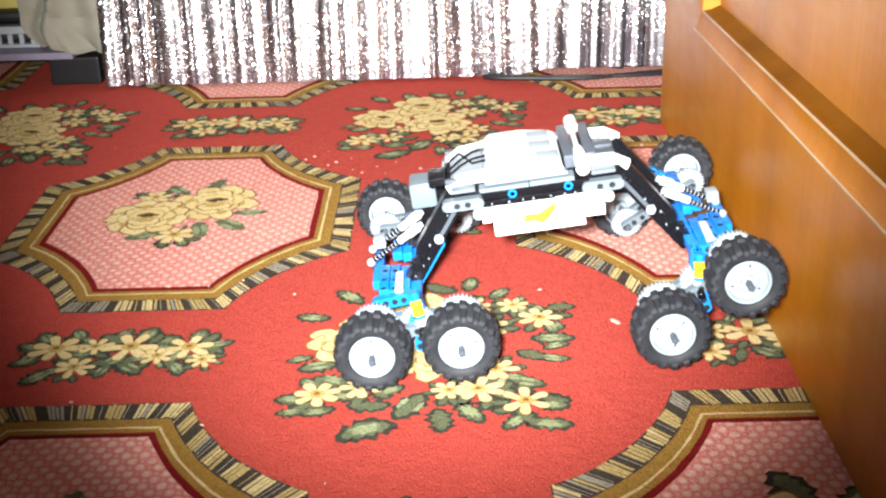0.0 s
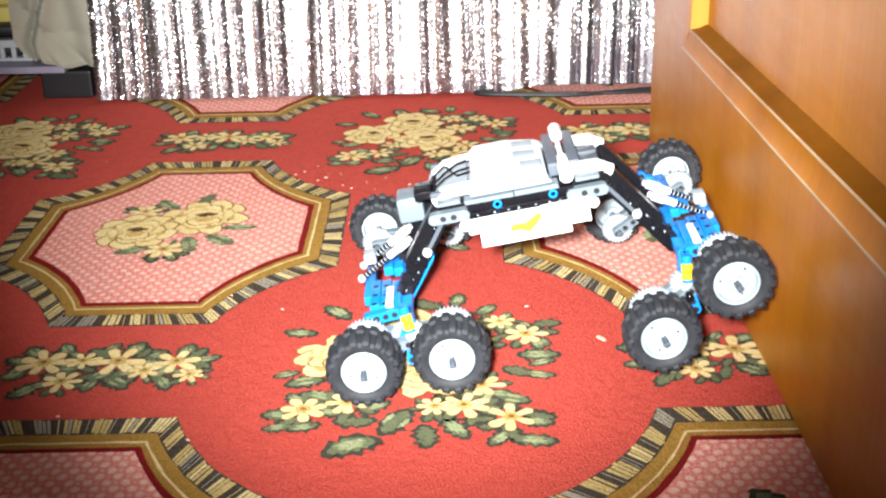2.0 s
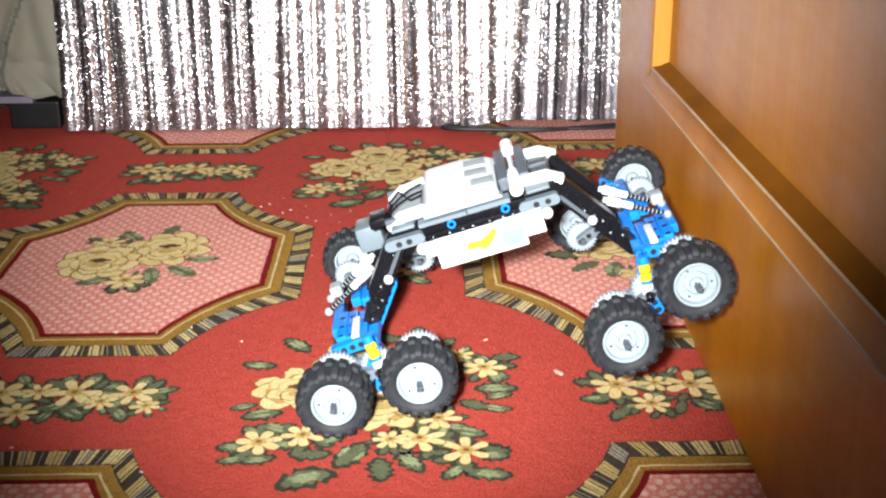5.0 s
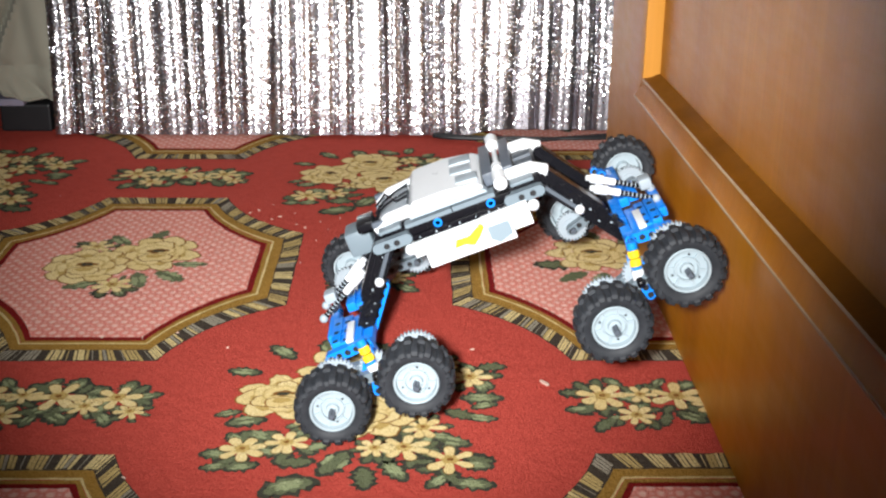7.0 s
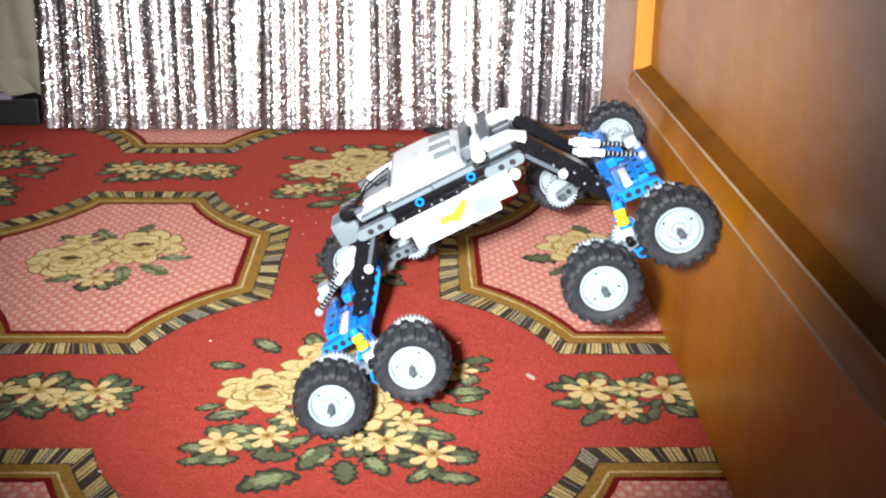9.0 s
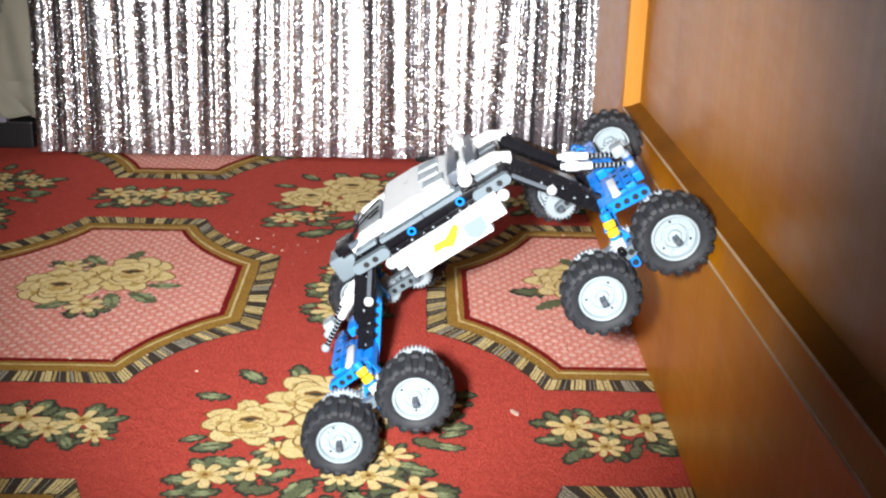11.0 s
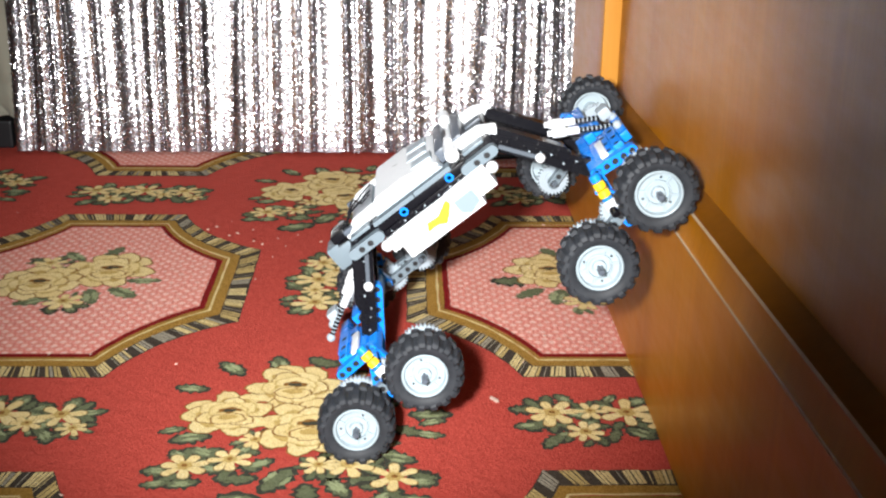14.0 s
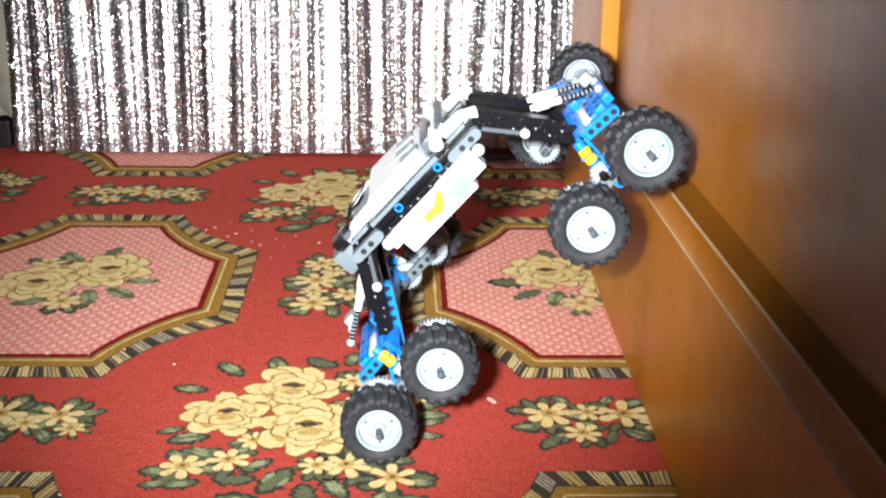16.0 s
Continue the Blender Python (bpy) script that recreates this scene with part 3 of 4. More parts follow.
def curtain():
    x0, x1, y = -0.193, 0.75, 0.462
    bm = bmesh.new()
    nx, nz = 520, 30
    grid = []
    for i in range(nx + 1):
        x = lerp(x0, x1, i / nx)
        col = []
        for k in range(nz + 1):
            z = lerp(hem(x), 0.9, (k / nz) ** 1.4)
            col.append(bm.verts.new((x, y + pleat(x, z), z)))
        grid.append(col)
    for i in range(nx):
        for k in range(nz):
            bm.faces.new((grid[i][k], grid[i + 1][k], grid[i + 1][k + 1], grid[i][k + 1]))
    root = thing("curtain", bm, NET, "silver sequinned curtain in narrow pleats reaching the carpet", "curtain", smooth=True)
    rnd = random.Random(9)
    vs, fs = [], []
    for _ in range(185000):
        x, z = rnd.uniform(x0, 0.575), rnd.uniform(0.004, 0.33)
        bare = 0.90 * max(0.0, min(1.0, (x - 0.30) / 0.10)) * max(0.0, min(1.0, (0.095 - z) / 0.04))
        bare = max(bare, 0.65 * max(0.0, min(1.0, (0.034 - z) / 0.02)))
        if z < hem(x) + 0.002 or rnd.random() < bare:
            continue
        dx = (pleat(x + 0.001, z) - pleat(x - 0.001, z)) / 0.002
        nrm = Vector((dx, -1, 0.09)).normalized()
        wide = 3.6 if rnd.random() < 0.13 else 1.0
        nrm = (nrm + Vector((rnd.gauss(-0.005, 0.085 * wide), rnd.gauss(0, 0.08), rnd.gauss(0.06, 0.135 * wide)))).normalized()
        c = Vector((x, y + pleat(x, z) - 0.0016, z))
        u = nrm.cross(Vector((0, 0, 1))).normalized() * 0.00105
        v = nrm.cross(u).normalized() * 0.00105
        k = len(vs)
        vs += [c + u, c + v, c - u, c - v]
        fs.append((k, k + 1, k + 2, k + 3))
    me = bpy.data.meshes.new("sequin_cover")
    me.from_pydata(vs, [], fs)
    me.materials.append(SEQUIN)
    o = part("sequin_cover", me, None, root, "shiny silver sequins")
    o["kind"] = "stuff"


curtain()


# ---- the corner beside the curtain ----
def corner():
    # low bed frame, open underneath
    bm = bmesh.new()
    box(bm, (-1.30, 0.47, 0.038), (-0.235, 0.79, 0.0475), 0.002)
    bed = thing("low_bed", bm, SHELF, "low bed frame with a pale lavender edge", "bed")
    for x, y in ((-0.29, 0.76), (-1.26, 0.76), (-1.26, 0.52)):
        b = bmesh.new()
        box(b, (x - 0.02, y - 0.02, 0.0), (x + 0.02, y + 0.02, 0.0375), 0.002)
        part("leg", b, SHELF, bed)
    # added black board that stands in for the shade under the bed
    b = bmesh.new()
    box(b, (-1.22, 0.700, 0.0), (-0.235, 0.715, 0.0375), 0.001)
    part("shade_board", b, CABLE, bed, "black board standing in for the shade under the bed")
    # plain black block added to fill the dark space below the cover's hem
    b = bmesh.new()
    box(b, (-0.272, 0.482, 0.0), (-0.205, 0.56, 0.0375), 0.003)
    part("black_block", b, CABLE, bed, "broad black block under the bed's front")
    # slotted crate on it
    bm = bmesh.new()
    box(bm, (-0.56, 0.50, 0.048), (-0.285, 0.505, 0.0525), 0.001)
    box(bm, (-0.56, 0.50, 0.0665), (-0.285, 0.505, 0.0765), 0.001)
    box(bm, (-0.56, 0.506, 0.048), (-0.285, 0.70, 0.051), 0.001)
    box(bm, (-0.289, 0.506, 0.0515), (-0.285, 0.70, 0.0765), 0.001)
    crate = thing("plastic_crate", bm, CRATE, "grey plastic crate with upright slots on the bed frame", "crate")
    for i in range(18):
        b = bmesh.new()
        x = -0.555 + i * 0.0152
        box(b, (x, 0.5005, 0.0527), (x + 0.006, 0.5045, 0.0663))
        part("slat", b, CRATE, crate)
    # folded cloths in the crate: a dark one in front, a yellow one behind
    bm = bmesh.new()
    for i in range(3):
        box(bm, (-0.55 + 0.006 * i, 0.510, 0.0515 + 0.014 * i), (-0.30 - 0.004 * i, 0.545, 0.065 + 0.014 * i), 0.005)
    thing("folded_cloth", bm, CABLE, "folded black cloth lying in the crate", "cloth", smooth=True)
    bm = bmesh.new()
    for i in range(4):
        box(bm, (-0.55 + 0.006 * i, 0.552, 0.0515 + 0.03 * i), (-0.30 - 0.004 * i, 0.69, 0.081 + 0.03 * i), 0.01)
    thing("folded_cloth", bm, YCLOTH, "folded yellow cloth lying in the crate", "cloth", smooth=True)
    # cream cover hanging over the bed's corner
    nx, nz = 60, 40
    bm = bmesh.new()
    front, back = [], []
    for i in range(nx + 1):
        s = i / nx
        colf, colb = [], []
        for k in range(nz + 1):
            q = k / nz
            low = 0.045 + 0.012 * (1 - s) ** 2 + 0.0015 * math.sin(s * 9)
            z = lerp(low, 0.46, q ** 1.6)
            edge = -0.294 + 0.024 * max(0.0, 1 - (z - low) / 0.034) ** 2
            x = lerp(edge, -0.1965 + 0.003 * math.sin(z * 12), s)
            y = 0.470 - 0.005 * math.sin(s * 5.0 + 9.0 * z) - 0.004 * math.sin(s * 13 + z * 22)
            # a deep crease and softer ones that fan out from the corner
            y += 0.016 * math.exp(-((s - 0.16 - 4.0 * (z - 0.08)) / 0.045) ** 2)
            y -= 0.008 * math.exp(-((s - 0.30 - 3.0 * (z - 0.08)) / 0.08) ** 2)
            y += 0.005 * math.exp(-((s - 0.55 + 9.0 * (z - 0.08)) / 0.07) ** 2) + 0.004 * math.exp(-((z - 0.098 + 0.01 * s) / 0.006) ** 2)
            colf.append(bm.verts.new((x, y, z)))
            colb.append(bm.verts.new((x, y + 0.004, z)))
        front.append(colf)
        back.append(colb)
    for i in range(nx):
        for k in range(nz):
            bm.faces.new((front[i][k], front[i + 1][k], front[i + 1][k + 1], front[i][k + 1]))
            bm.faces.new((back[i][k + 1], back[i + 1][k + 1], back[i + 1][k], back[i][k]))
        bm.faces.new((front[i + 1][0], front[i][0], back[i][0], back[i + 1][0]))
    for k in range(nz):
        bm.faces.new((front[0][k], front[0][k + 1], back[0][k + 1], back[0][k]))
        bm.faces.new((front[nx][k + 1], front[nx][k], back[nx][k], back[nx][k + 1]))
    bmesh.ops.recalc_face_normals(bm, faces=bm.faces)
    seam = bmesh.new()
    low_edge = [v[0].co.copy() for v in front]
    for p, q in zip(low_edge[::4], low_edge[4::4]):
        rod(seam, p + Vector((0, 0.001, 0.001)), q + Vector((0, 0.001, 0.001)), 0.0022, 8)
    cover = thing("bed_cover", bm, CLOTH, "cream cotton cover hanging in soft folds beside the curtain", "bed cover", smooth=True)
    part("seam", seam, CLOTH, cover, "rolled seam", True)


corner()


def tube(name, pts, r, mat, label, category):
    """A round lead through the points given."""
    bm = bmesh.new()
    path = []
    n = len(pts)
    for i in range(n - 1):
        p0, p1, p2, p3 = (Vector(pts[max(0, min(n - 1, j))]) for j in (i - 1, i, i + 1, i + 2))
        for k in range(8):
            t = k / 8
            path.append(0.5 * (2 * p1 + (p2 - p0) * t + (2 * p0 - 5 * p1 + 4 * p2 - p3) * t * t + (3 * p1 - p0 - 3 * p2 + p3) * t ** 3))
    path.append(Vector(pts[-1]))
    rings = []
    for i, p in enumerate(path):
        d = (path[min(i + 1, len(path) - 1)] - path[max(i - 1, 0)]).normalized()
        a = d.cross(Vector((0, 0, 1))).normalized()
        b = a.cross(d)
        rings.append([bm.verts.new(p + r * (math.cos(q) * a + math.sin(q) * b)) for q in (2 * math.pi * j / 8 for j in range(8))])
    for u, v in zip(rings, rings[1:]):
        for j in range(8):
            bm.faces.new((u[j], u[(j + 1) % 8], v[(j + 1) % 8], v[j]))
    bm.faces.new(rings[0])
    bm.faces.new(rings[-1][::-1])
    bmesh.ops.recalc_face_normals(bm, faces=bm.faces)
    return thing(name, bm, mat, label, category, smooth=True)


Z0 = 0.0068
tube("cable", [(0.33, 0.452, Z0), (0.305, 0.446, Z0), (0.325, 0.436, Z0), (0.375, 0.430, Z0), (0.433, 0.426, Z0), (0.50, 0.440, Z0), (0.56, 0.452, Z0), (0.66, 0.446, Z0)],
     0.0028, CABLE, "thin black cable lying on the carpet along the curtain", "cable")
tube("cable", [(0.31, 0.450, Z0), (0.35, 0.440, Z0), (0.42, 0.436, Z0), (0.49, 0.432, Z0), (0.58, 0.440, Z0), (0.66, 0.434, Z0)],
     0.0022, CABLE, "thin black cable lying on the carpet along the curtain", "cable")


def lint():
    """Crumbs and bits of fluff on the pile."""
    rnd = random.Random(21)
    spots = [(0.385, -0.256, 0.0044), (0.155, 0.11, 0.0010), (0.165, 0.10, 0.0010), (0.18, 0.118, 0.0012), (0.19, 0.095, 0.0010), (0.135, 0.135, 0.0015), (0.2, 0.13, 0.0013),
             (0.33, -0.195, 0.0015), (-0.09, -0.345, 0.0015), (0.05, -0.172, 0.0012), (0.11, 0.155, 0.0015)]
    spots += [(rnd.gauss(0.15, 0.07), rnd.gauss(0.14, 0.07), rnd.uniform(0.0006, 0.0011)) for _ in range(6)]
    spots += [(rnd.uniform(-0.3, 0.47), rnd.uniform(-0.5, 0.4), rnd.uniform(0.0006, 0.0014)) for _ in range(26)]
    bm = bmesh.new()
    for x, y, r in spots:
        a = rnd.uniform(0, 6)
        m = Matrix.Translation((x, y, 0.0045)) @ Matrix.Rotation(a, 4, "Z") @ Matrix.Diagonal((r * 1.6, r * 0.6, 0.0008, 1))
        bmesh.ops.create_icosphere(bm, subdivisions=1, radius=1.0, matrix=m)
    thing("lint", bm, LINT, "scattered white crumbs and lint on the carpet", "lint", "stuff")


lint()


# ---- the rover ----
MM = 0.001
MID_Y = -0.2175


def liftarm(bm, a, b, half=3.7, v0=0.0, v1=7.8, mat=0, holes=True, hole_mat=1):
    """A studless beam with round ends between two points (u, w), from v0 to v1, in millimetres, with its pin holes on both faces."""
    a, b = Vector(a), Vector(b)
    d = (b - a).normalized()
    ang = math.atan2(d.y, d.x)
    pts = []
    for c, s in ((b, -90), (a, 90)):
        for i in range(9):
            t = ang + radians(s + i * 22.5)
            pts.append(((c.x + half * math.cos(t)) * MM, (c.y + half * math.sin(t)) * MM))
    prism(bm, pts, v0 * MM, v1 * MM, mat)
    if holes:
        n = max(1, round((b - a).length / 8))
        for i in range(n + 1):
            p = a.lerp(b, i / n)
            for v, s in ((v0, -1), (v1, 1)):
                ring(bm, p, v, s, mat, hole_mat)
    return bm


def ring(bm, p, v, s, mat, hole_mat):
    m = Matrix.Translation((p.x * MM, v * MM, p.y * MM))
    lathe(bm, [(3.1 * MM, 0), (3.1 * MM, s * 0.35 * MM), (2.4 * MM, s * 0.35 * MM), (2.4 * MM, s * 0.08 * MM)], 12, m, mat)
    lathe(bm, [(2.4 * MM, s * 0.1 * MM), (0, s * 0.1 * MM)], 12, m, hole_mat)


def gear(bm, c, radius, teeth, v0, v1, mat=0):
    pts = []
    for i in range(teeth):
        for k, r in ((0.0, radius - 1.1), (0.22, radius + 0.9), (0.5, radius + 0.9), (0.72, radius - 1.1)):
            a = 2 * math.pi * (i + k) / teeth
            pts.append(((c[0] + r * math.cos(a)) * MM, (c[1] + r * math.sin(a)) * MM))
    prism(bm, pts, v0 * MM, v1 * MM, mat)
    m = Matrix.Translation((c[0] * MM, 0, c[1] * MM))
    for v, s in ((v0, -1), (v1, 1)):
        lathe(bm, [(radius * 0.55 * MM, v * MM), (radius * 0.55 * MM, (v + s * 0.8) * MM), (radius * 0.4 * MM, (v + s * 0.8) * MM), (radius * 0.4 * MM, v * MM)], 20, m, mat)
        lathe(bm, [(4 * MM, v * MM), (4 * MM, (v + s * 1.2) * MM), (0, (v + s * 1.2) * MM)], 14, m, mat)


def tyre_mesh():
    """One skin whose tread blocks stand out of it."""
    bm = bmesh.new()
    prof = [(16.2, -10.5), (17.5, -11.9), (20.5, -13.0), (22.2, -13.2), (22.5, -13.3), (25.2, -12.6), (25.6, -12.2), (26.3, -9.0), (26.5, -6.0), (26.6, -1.5), (26.6, -1.1),
            (26.6, 1.1), (26.6, 1.5), (26.5, 6.0), (26.3, 9.0), (25.6, 12.2), (25.2, 12.6), (22.5, 13.3), (22.2, 13.2), (20.5, 13.0), (17.5, 11.9), (16.2, 10.5)]
    n, per = 17, 8
    seg = n * per
    rings = []
    for r, y in prof:
        ringv = []
        for i in range(seg):
            k = ((i + (0 if y < 0 else per // 2)) % per)
            block = k < 5 and 1.2 <= abs(y) and r > 22.3
            shoulder = abs(y) > 12
            rr = r + ((0.9 if shoulder else 1.6) if block else -0.9 if r > 22.3 else 0)
            yy = y + (math.copysign(0.8, y) if block and shoulder else 0)
            a = 2 * math.pi * (i + (0.5 if k in (0,) else -0.5 if k == 5 else 0)) / seg
            ringv.append(bm.verts.new((rr * MM * math.cos(a), yy * MM, rr * MM * math.sin(a))))
        rings.append(ringv)
    for a, b in zip(rings, rings[1:]):
        for i in range(seg):
            j = (i + 1) % seg
            bm.faces.new((a[i], b[i], b[j], a[j]))
    bmesh.ops.recalc_face_normals(bm, faces=bm.faces)
    me = mesh_of("tyre", bm, RUBBER, True)
    me.set_sharp_from_angle(angle=radians(28))
    return me


def rim_mesh():
    """Dished rim; its outer face looks along -y."""
    bm = bmesh.new()
    lathe(bm, [(16.4 * MM, 10.5 * MM), (16.4 * MM, -10.8 * MM), (15.8 * MM, -11.6 * MM), (14.6 * MM, -11.2 * MM), (13.8 * MM, -7.0 * MM), (9.2 * MM, -6.2 * MM),
               (8.8 * MM, -8.4 * MM), (7.8 * MM, -8.6 * MM), (7.4 * MM, -6.6 * MM), (5.0 * MM, -6.4 * MM), (4.4 * MM, -9.5 * MM), (3.4 * MM, -9.8 * MM), (0, -9.8 * MM)], 36)
    lathe(bm, [(14.8 * MM, 10.5 * MM), (13.6 * MM, 2 * MM), (6 * MM, 1 * MM), (5 * MM, 6 * MM), (0, 6 * MM)], 36)
    lathe(bm, [(16.4 * MM, 10.5 * MM), (14.8 * MM, 10.5 * MM)], 36)
    for i in range(6):
        a = 2 * math.pi * i / 6
        m = Matrix.Rotation(-a, 4, "Y")
        box(bm, (8.5 * MM, -8.0 * MM, -0.7 * MM), (14.2 * MM, -6.2 * MM, 0.7 * MM), 0, m)
        m3 = Matrix.Translation((10.9 * MM * math.cos(a + 0.5), -6.9 * MM, 10.9 * MM * math.sin(a + 0.5)))
        if i % 2 == 0:
            lathe(bm, [(0.9 * MM, 0), (0, 0)], 10, m3, 1)
    # cross axle
    box(bm, (-2.3 * MM, -20.5 * MM, -0.85 * MM), (2.3 * MM, 16 * MM, 0.85 * MM), 0.2 * MM, None, 2)
    box(bm, (-0.85 * MM, -20.4 * MM, -2.3 * MM), (0.85 * MM, 16 * MM, 2.3 * MM), 0.2 * MM, None, 2)
    return mesh_of("wheel", bm, [P_RIM, P_HOLE, P_SLATE], True)


FAR = 28.0    # the far pair of wheels stands further out
REAR, FRONT = (-102.0, -79.0), (106.0, -79.0)
rover = tagged(new("toy_rover"), "eight-wheeled toy brick rover in white, blue and black plastic", "toy vehicle")
WHEELS, BOGIES = [], []


def build_wheels():
    tyre, rim = tyre_mesh(), rim_mesh()
    for end in (-1, 1):
        for side in (-1, 1):
            for k in (-1, 1):
                w = part("wheel", rim, None, rover, "light grey dished wheel rim")
                t = part("tyre", tyre, None, w, "chunky black rubber tyre")
                WHEELS.append((w, end, side, k))


def build_bogies():
    for end in (-1, 1):
        for side in (-1, 1):
            s = side
            out = FAR if side > 0 else 0.0
            bm = bmesh.new()
            lo, hi = sorted((s * (92 + out), s * (100 + out)))
            liftarm(bm, (-32, 0), (32, 0), 3.8, lo, hi)
            o = part("bogie_beam", bm, [P_GREY, P_HOLE], rover, "light grey beam carrying two wheels", True)
            lo, hi = sorted((s * (80 + out), s * (84 + out)))
            rg, ng = (17, 34) if side < 0 else (13, 26)
            for c, r, n in (((-32, 0), rg, ng), ((0, 0), 12, 24), ((32, 0), rg, ng)):
                g = bmesh.new()
                gear(g, c, r, n, lo, hi)
                part("gear", g, P_PALE, o, "light grey toothed gear wheel")
            lo, hi = sorted((s * (71 + out), s * (79 + out)))
            g = bmesh.new()
            liftarm(g, (-34, 0), (34, 0), 3.8, lo, hi)
            part("inner_beam", g, [P_GREY, P_HOLE], o, "", True)
            for k in (-32, 32):
                g = bmesh.new()
                a, b = sorted((s * (66 + out), s * (110 + out)))
                rod(g, (k * MM, a * MM, 0), (k * MM, b * MM, 0), 2.6 * MM)
                part("axle", g, P_MID, o, "", True)
            BOGIES.append((o, end, side))


def build_legs():
    for end in (-1, 1):
        pu, pw = REAR if end < 0 else FRONT
        pu = abs(pu)
        drop = -7 if end < 0 else 0
        for side in (-1, 1):
            def V(v):
                return side * (v + (FAR if side > 0 and v >= 56 else 0.0))

            def beam(name, a, b, va, vb, mats, half=3.8, label="", holes=True):
                g = bmesh.new()
                lo, hi = sorted((V(va), V(vb)))
                liftarm(g, (end * a[0], a[1]), (end * b[0], b[1]), half, lo, hi, 0, holes)
                return part(name, g, mats, rover, label, True)

            # black leg: two ribbed beams, one over the other
            beam("leg_beam", (60, 3), (108, -62), 27, 36, [P_BLACK, P_HOLE], 3.5, "black smooth leg beam", False)
            beam("leg_beam", (59, -3), (104, -66), 29, 37, [P_BLACK, P_HOLE], 3.4, "black leg beam", False)
            beam("leg_tile", (66, 2), (96, -40), 23, 35, [P_BLACK, P_HOLE], 4.0, "", False)
            beam("leg_fitting", (63, -7), (79, -29), 38.6, 40.5, [P_MID, P_HOLE], 1.5, "pale grey arm along the leg", False)
            g = bmesh.new()
            bmesh.ops.create_uvsphere(g, u_segments=12, v_segments=8, radius=3.8 * MM, matrix=pose(end * 81 * MM, V(40) * MM, -32 * MM))
            part("ball_joint", g, P_WHITE, rover, "white ball joint", True)
            # small pin ends along the leg
            leg_rnd = random.Random(31 + end * 2 + side)
            for n_ in range(26):
                q, off = (n_ + leg_rnd.uniform(0.1, 0.9)) / 26, leg_rnd.uniform(-2.6, 2.6)
                pu_, pw_ = lerp(60, 106, q) + 0.8 * off, lerp(0, -64, q) + 0.6 * off
                r_ = leg_rnd.uniform(0.5, 0.9) if n_ % 3 == 0 else leg_rnd.uniform(1.0, 1.7)
                out_ = leg_rnd.uniform(37.4, 38.6)
                g = bmesh.new()
                rod(g, (end * pu_ * MM, V(35.5) * MM, pw_ * MM), (end * pu_ * MM, V(out_) * MM, pw_ * MM), r_ * MM, 10, 0, 0.25 * MM)
                part("pin", g, P_PALE if n_ % 3 == 0 else P_BLACK, rover, "", True)
            # ridges across the upper face of the leg
            for n_ in range(9):
                q = 0.06 + 0.1 * n_
                pu_, pw_ = lerp(60, 108, q) + 3.2, lerp(3, -62, q) + 2.4
                g = bmesh.new()
                lo_, hi_ = sorted((V(27.5) * MM, V(35.5 - 2 * (n_ % 2)) * MM))
                box(g, ((end * pu_ - 1.3) * MM, lo_, (pw_ - 1.4) * MM), ((end * pu_ + 1.3) * MM, hi_, (pw_ + 1.2) * MM), 0.4 * MM)
                part("rib", g, P_BLACK, rover, "", True)
            # white knee connector from the body to the leg
            g = bmesh.new()
            rod(g, (end * 38 * MM, V(31) * MM, 11 * MM), (end * 58 * MM, V(31) * MM, 10 * MM), (5.2 if end < 0 else 4.8) * MM)
            rod(g, (end * 55 * MM, V(31) * MM, 10.5 * MM), (end * 68 * MM, V(31) * MM, 3 * MM), (5.7 if end < 0 else 5.4) * MM)
            part("knee_connector", g, P_WHITE, rover, "white angled connector", True)
            # blue carrier side plates round the pivot
            beam("carrier_beam", (pu, pw), (pu + 2, -58 + drop), 60, 67.8, [P_BLUE, P_HOLE], 4.0)
            if side < 0:
                beam("carrier_beam", (pu + 4, -58 + drop), (pu + 32, -60 + drop), 60, 67.8, [P_BLUE, P_HOLE], 4.2)
            beam("carrier_beam", (pu - 2, -62), (pu + 10, -84), 86, 91.5, [P_BLUE, P_HOLE], 3.6)
            beam("carrier_foot", (pu - 1, -78), (pu + 2, -91), 90, 97, [P_BLUE, P_HOLE], 3.9)
            g = bmesh.new()
            rod(g, (end * pu * MM, V(56) * MM, pw * MM), (end * pu * MM, V(91) * MM, pw * MM), 3.4 * MM)
            part("pivot_axle", g, P_MID, rover, "", True)
            # stack of bushes on an upright axle
            top, low = Vector((end * (pu + 1) * MM, V(90) * MM, -50 * MM)), Vector((end * (pu - 2) * MM, V(96) * MM, -78 * MM))
            for m_, q0, q1, r in () if side > 0 and end > 0 else ((P_BLUE, 0.0, 0.2, 4.0), (P_YELLOW, 0.21, 0.40, 4.4), (P_YELLOW, 0.43, 0.62, 4.4), (P_BLUE, 0.63, 0.70, 4.0), (P_WHITE, 0.71, 1.0, 4.6)):
                g = bmesh.new()
                rod(g, top.lerp(low, q0), top.lerp(low, q1), r * MM, 14)
                part("bush", g, m_, rover, "", True)
            g = bmesh.new()
            rod(g, low + Vector((0, V(2) * MM, 2 * MM)), low + Vector((0, V(9) * MM, 0)), 3.0 * MM)
            part("axle_end", g, P_BLACK, rover, "", True)
            if end < 0 and side < 0:
                g = bmesh.new()
                liftarm(g, (-82, -43), (-112, -84), 4.0, -23, -15)
                part("leg_strut", g, [P_BLUE, P_HOLE], rover, "blue beam behind the leg", True)
            # shock absorber: white cylinder, black spring
            a, b = Vector((end * 90 * MM, V(13) * MM, -26 * MM)), Vector((end * 139 * MM, V(13) * MM, -55 * MM))
            g = bmesh.new()
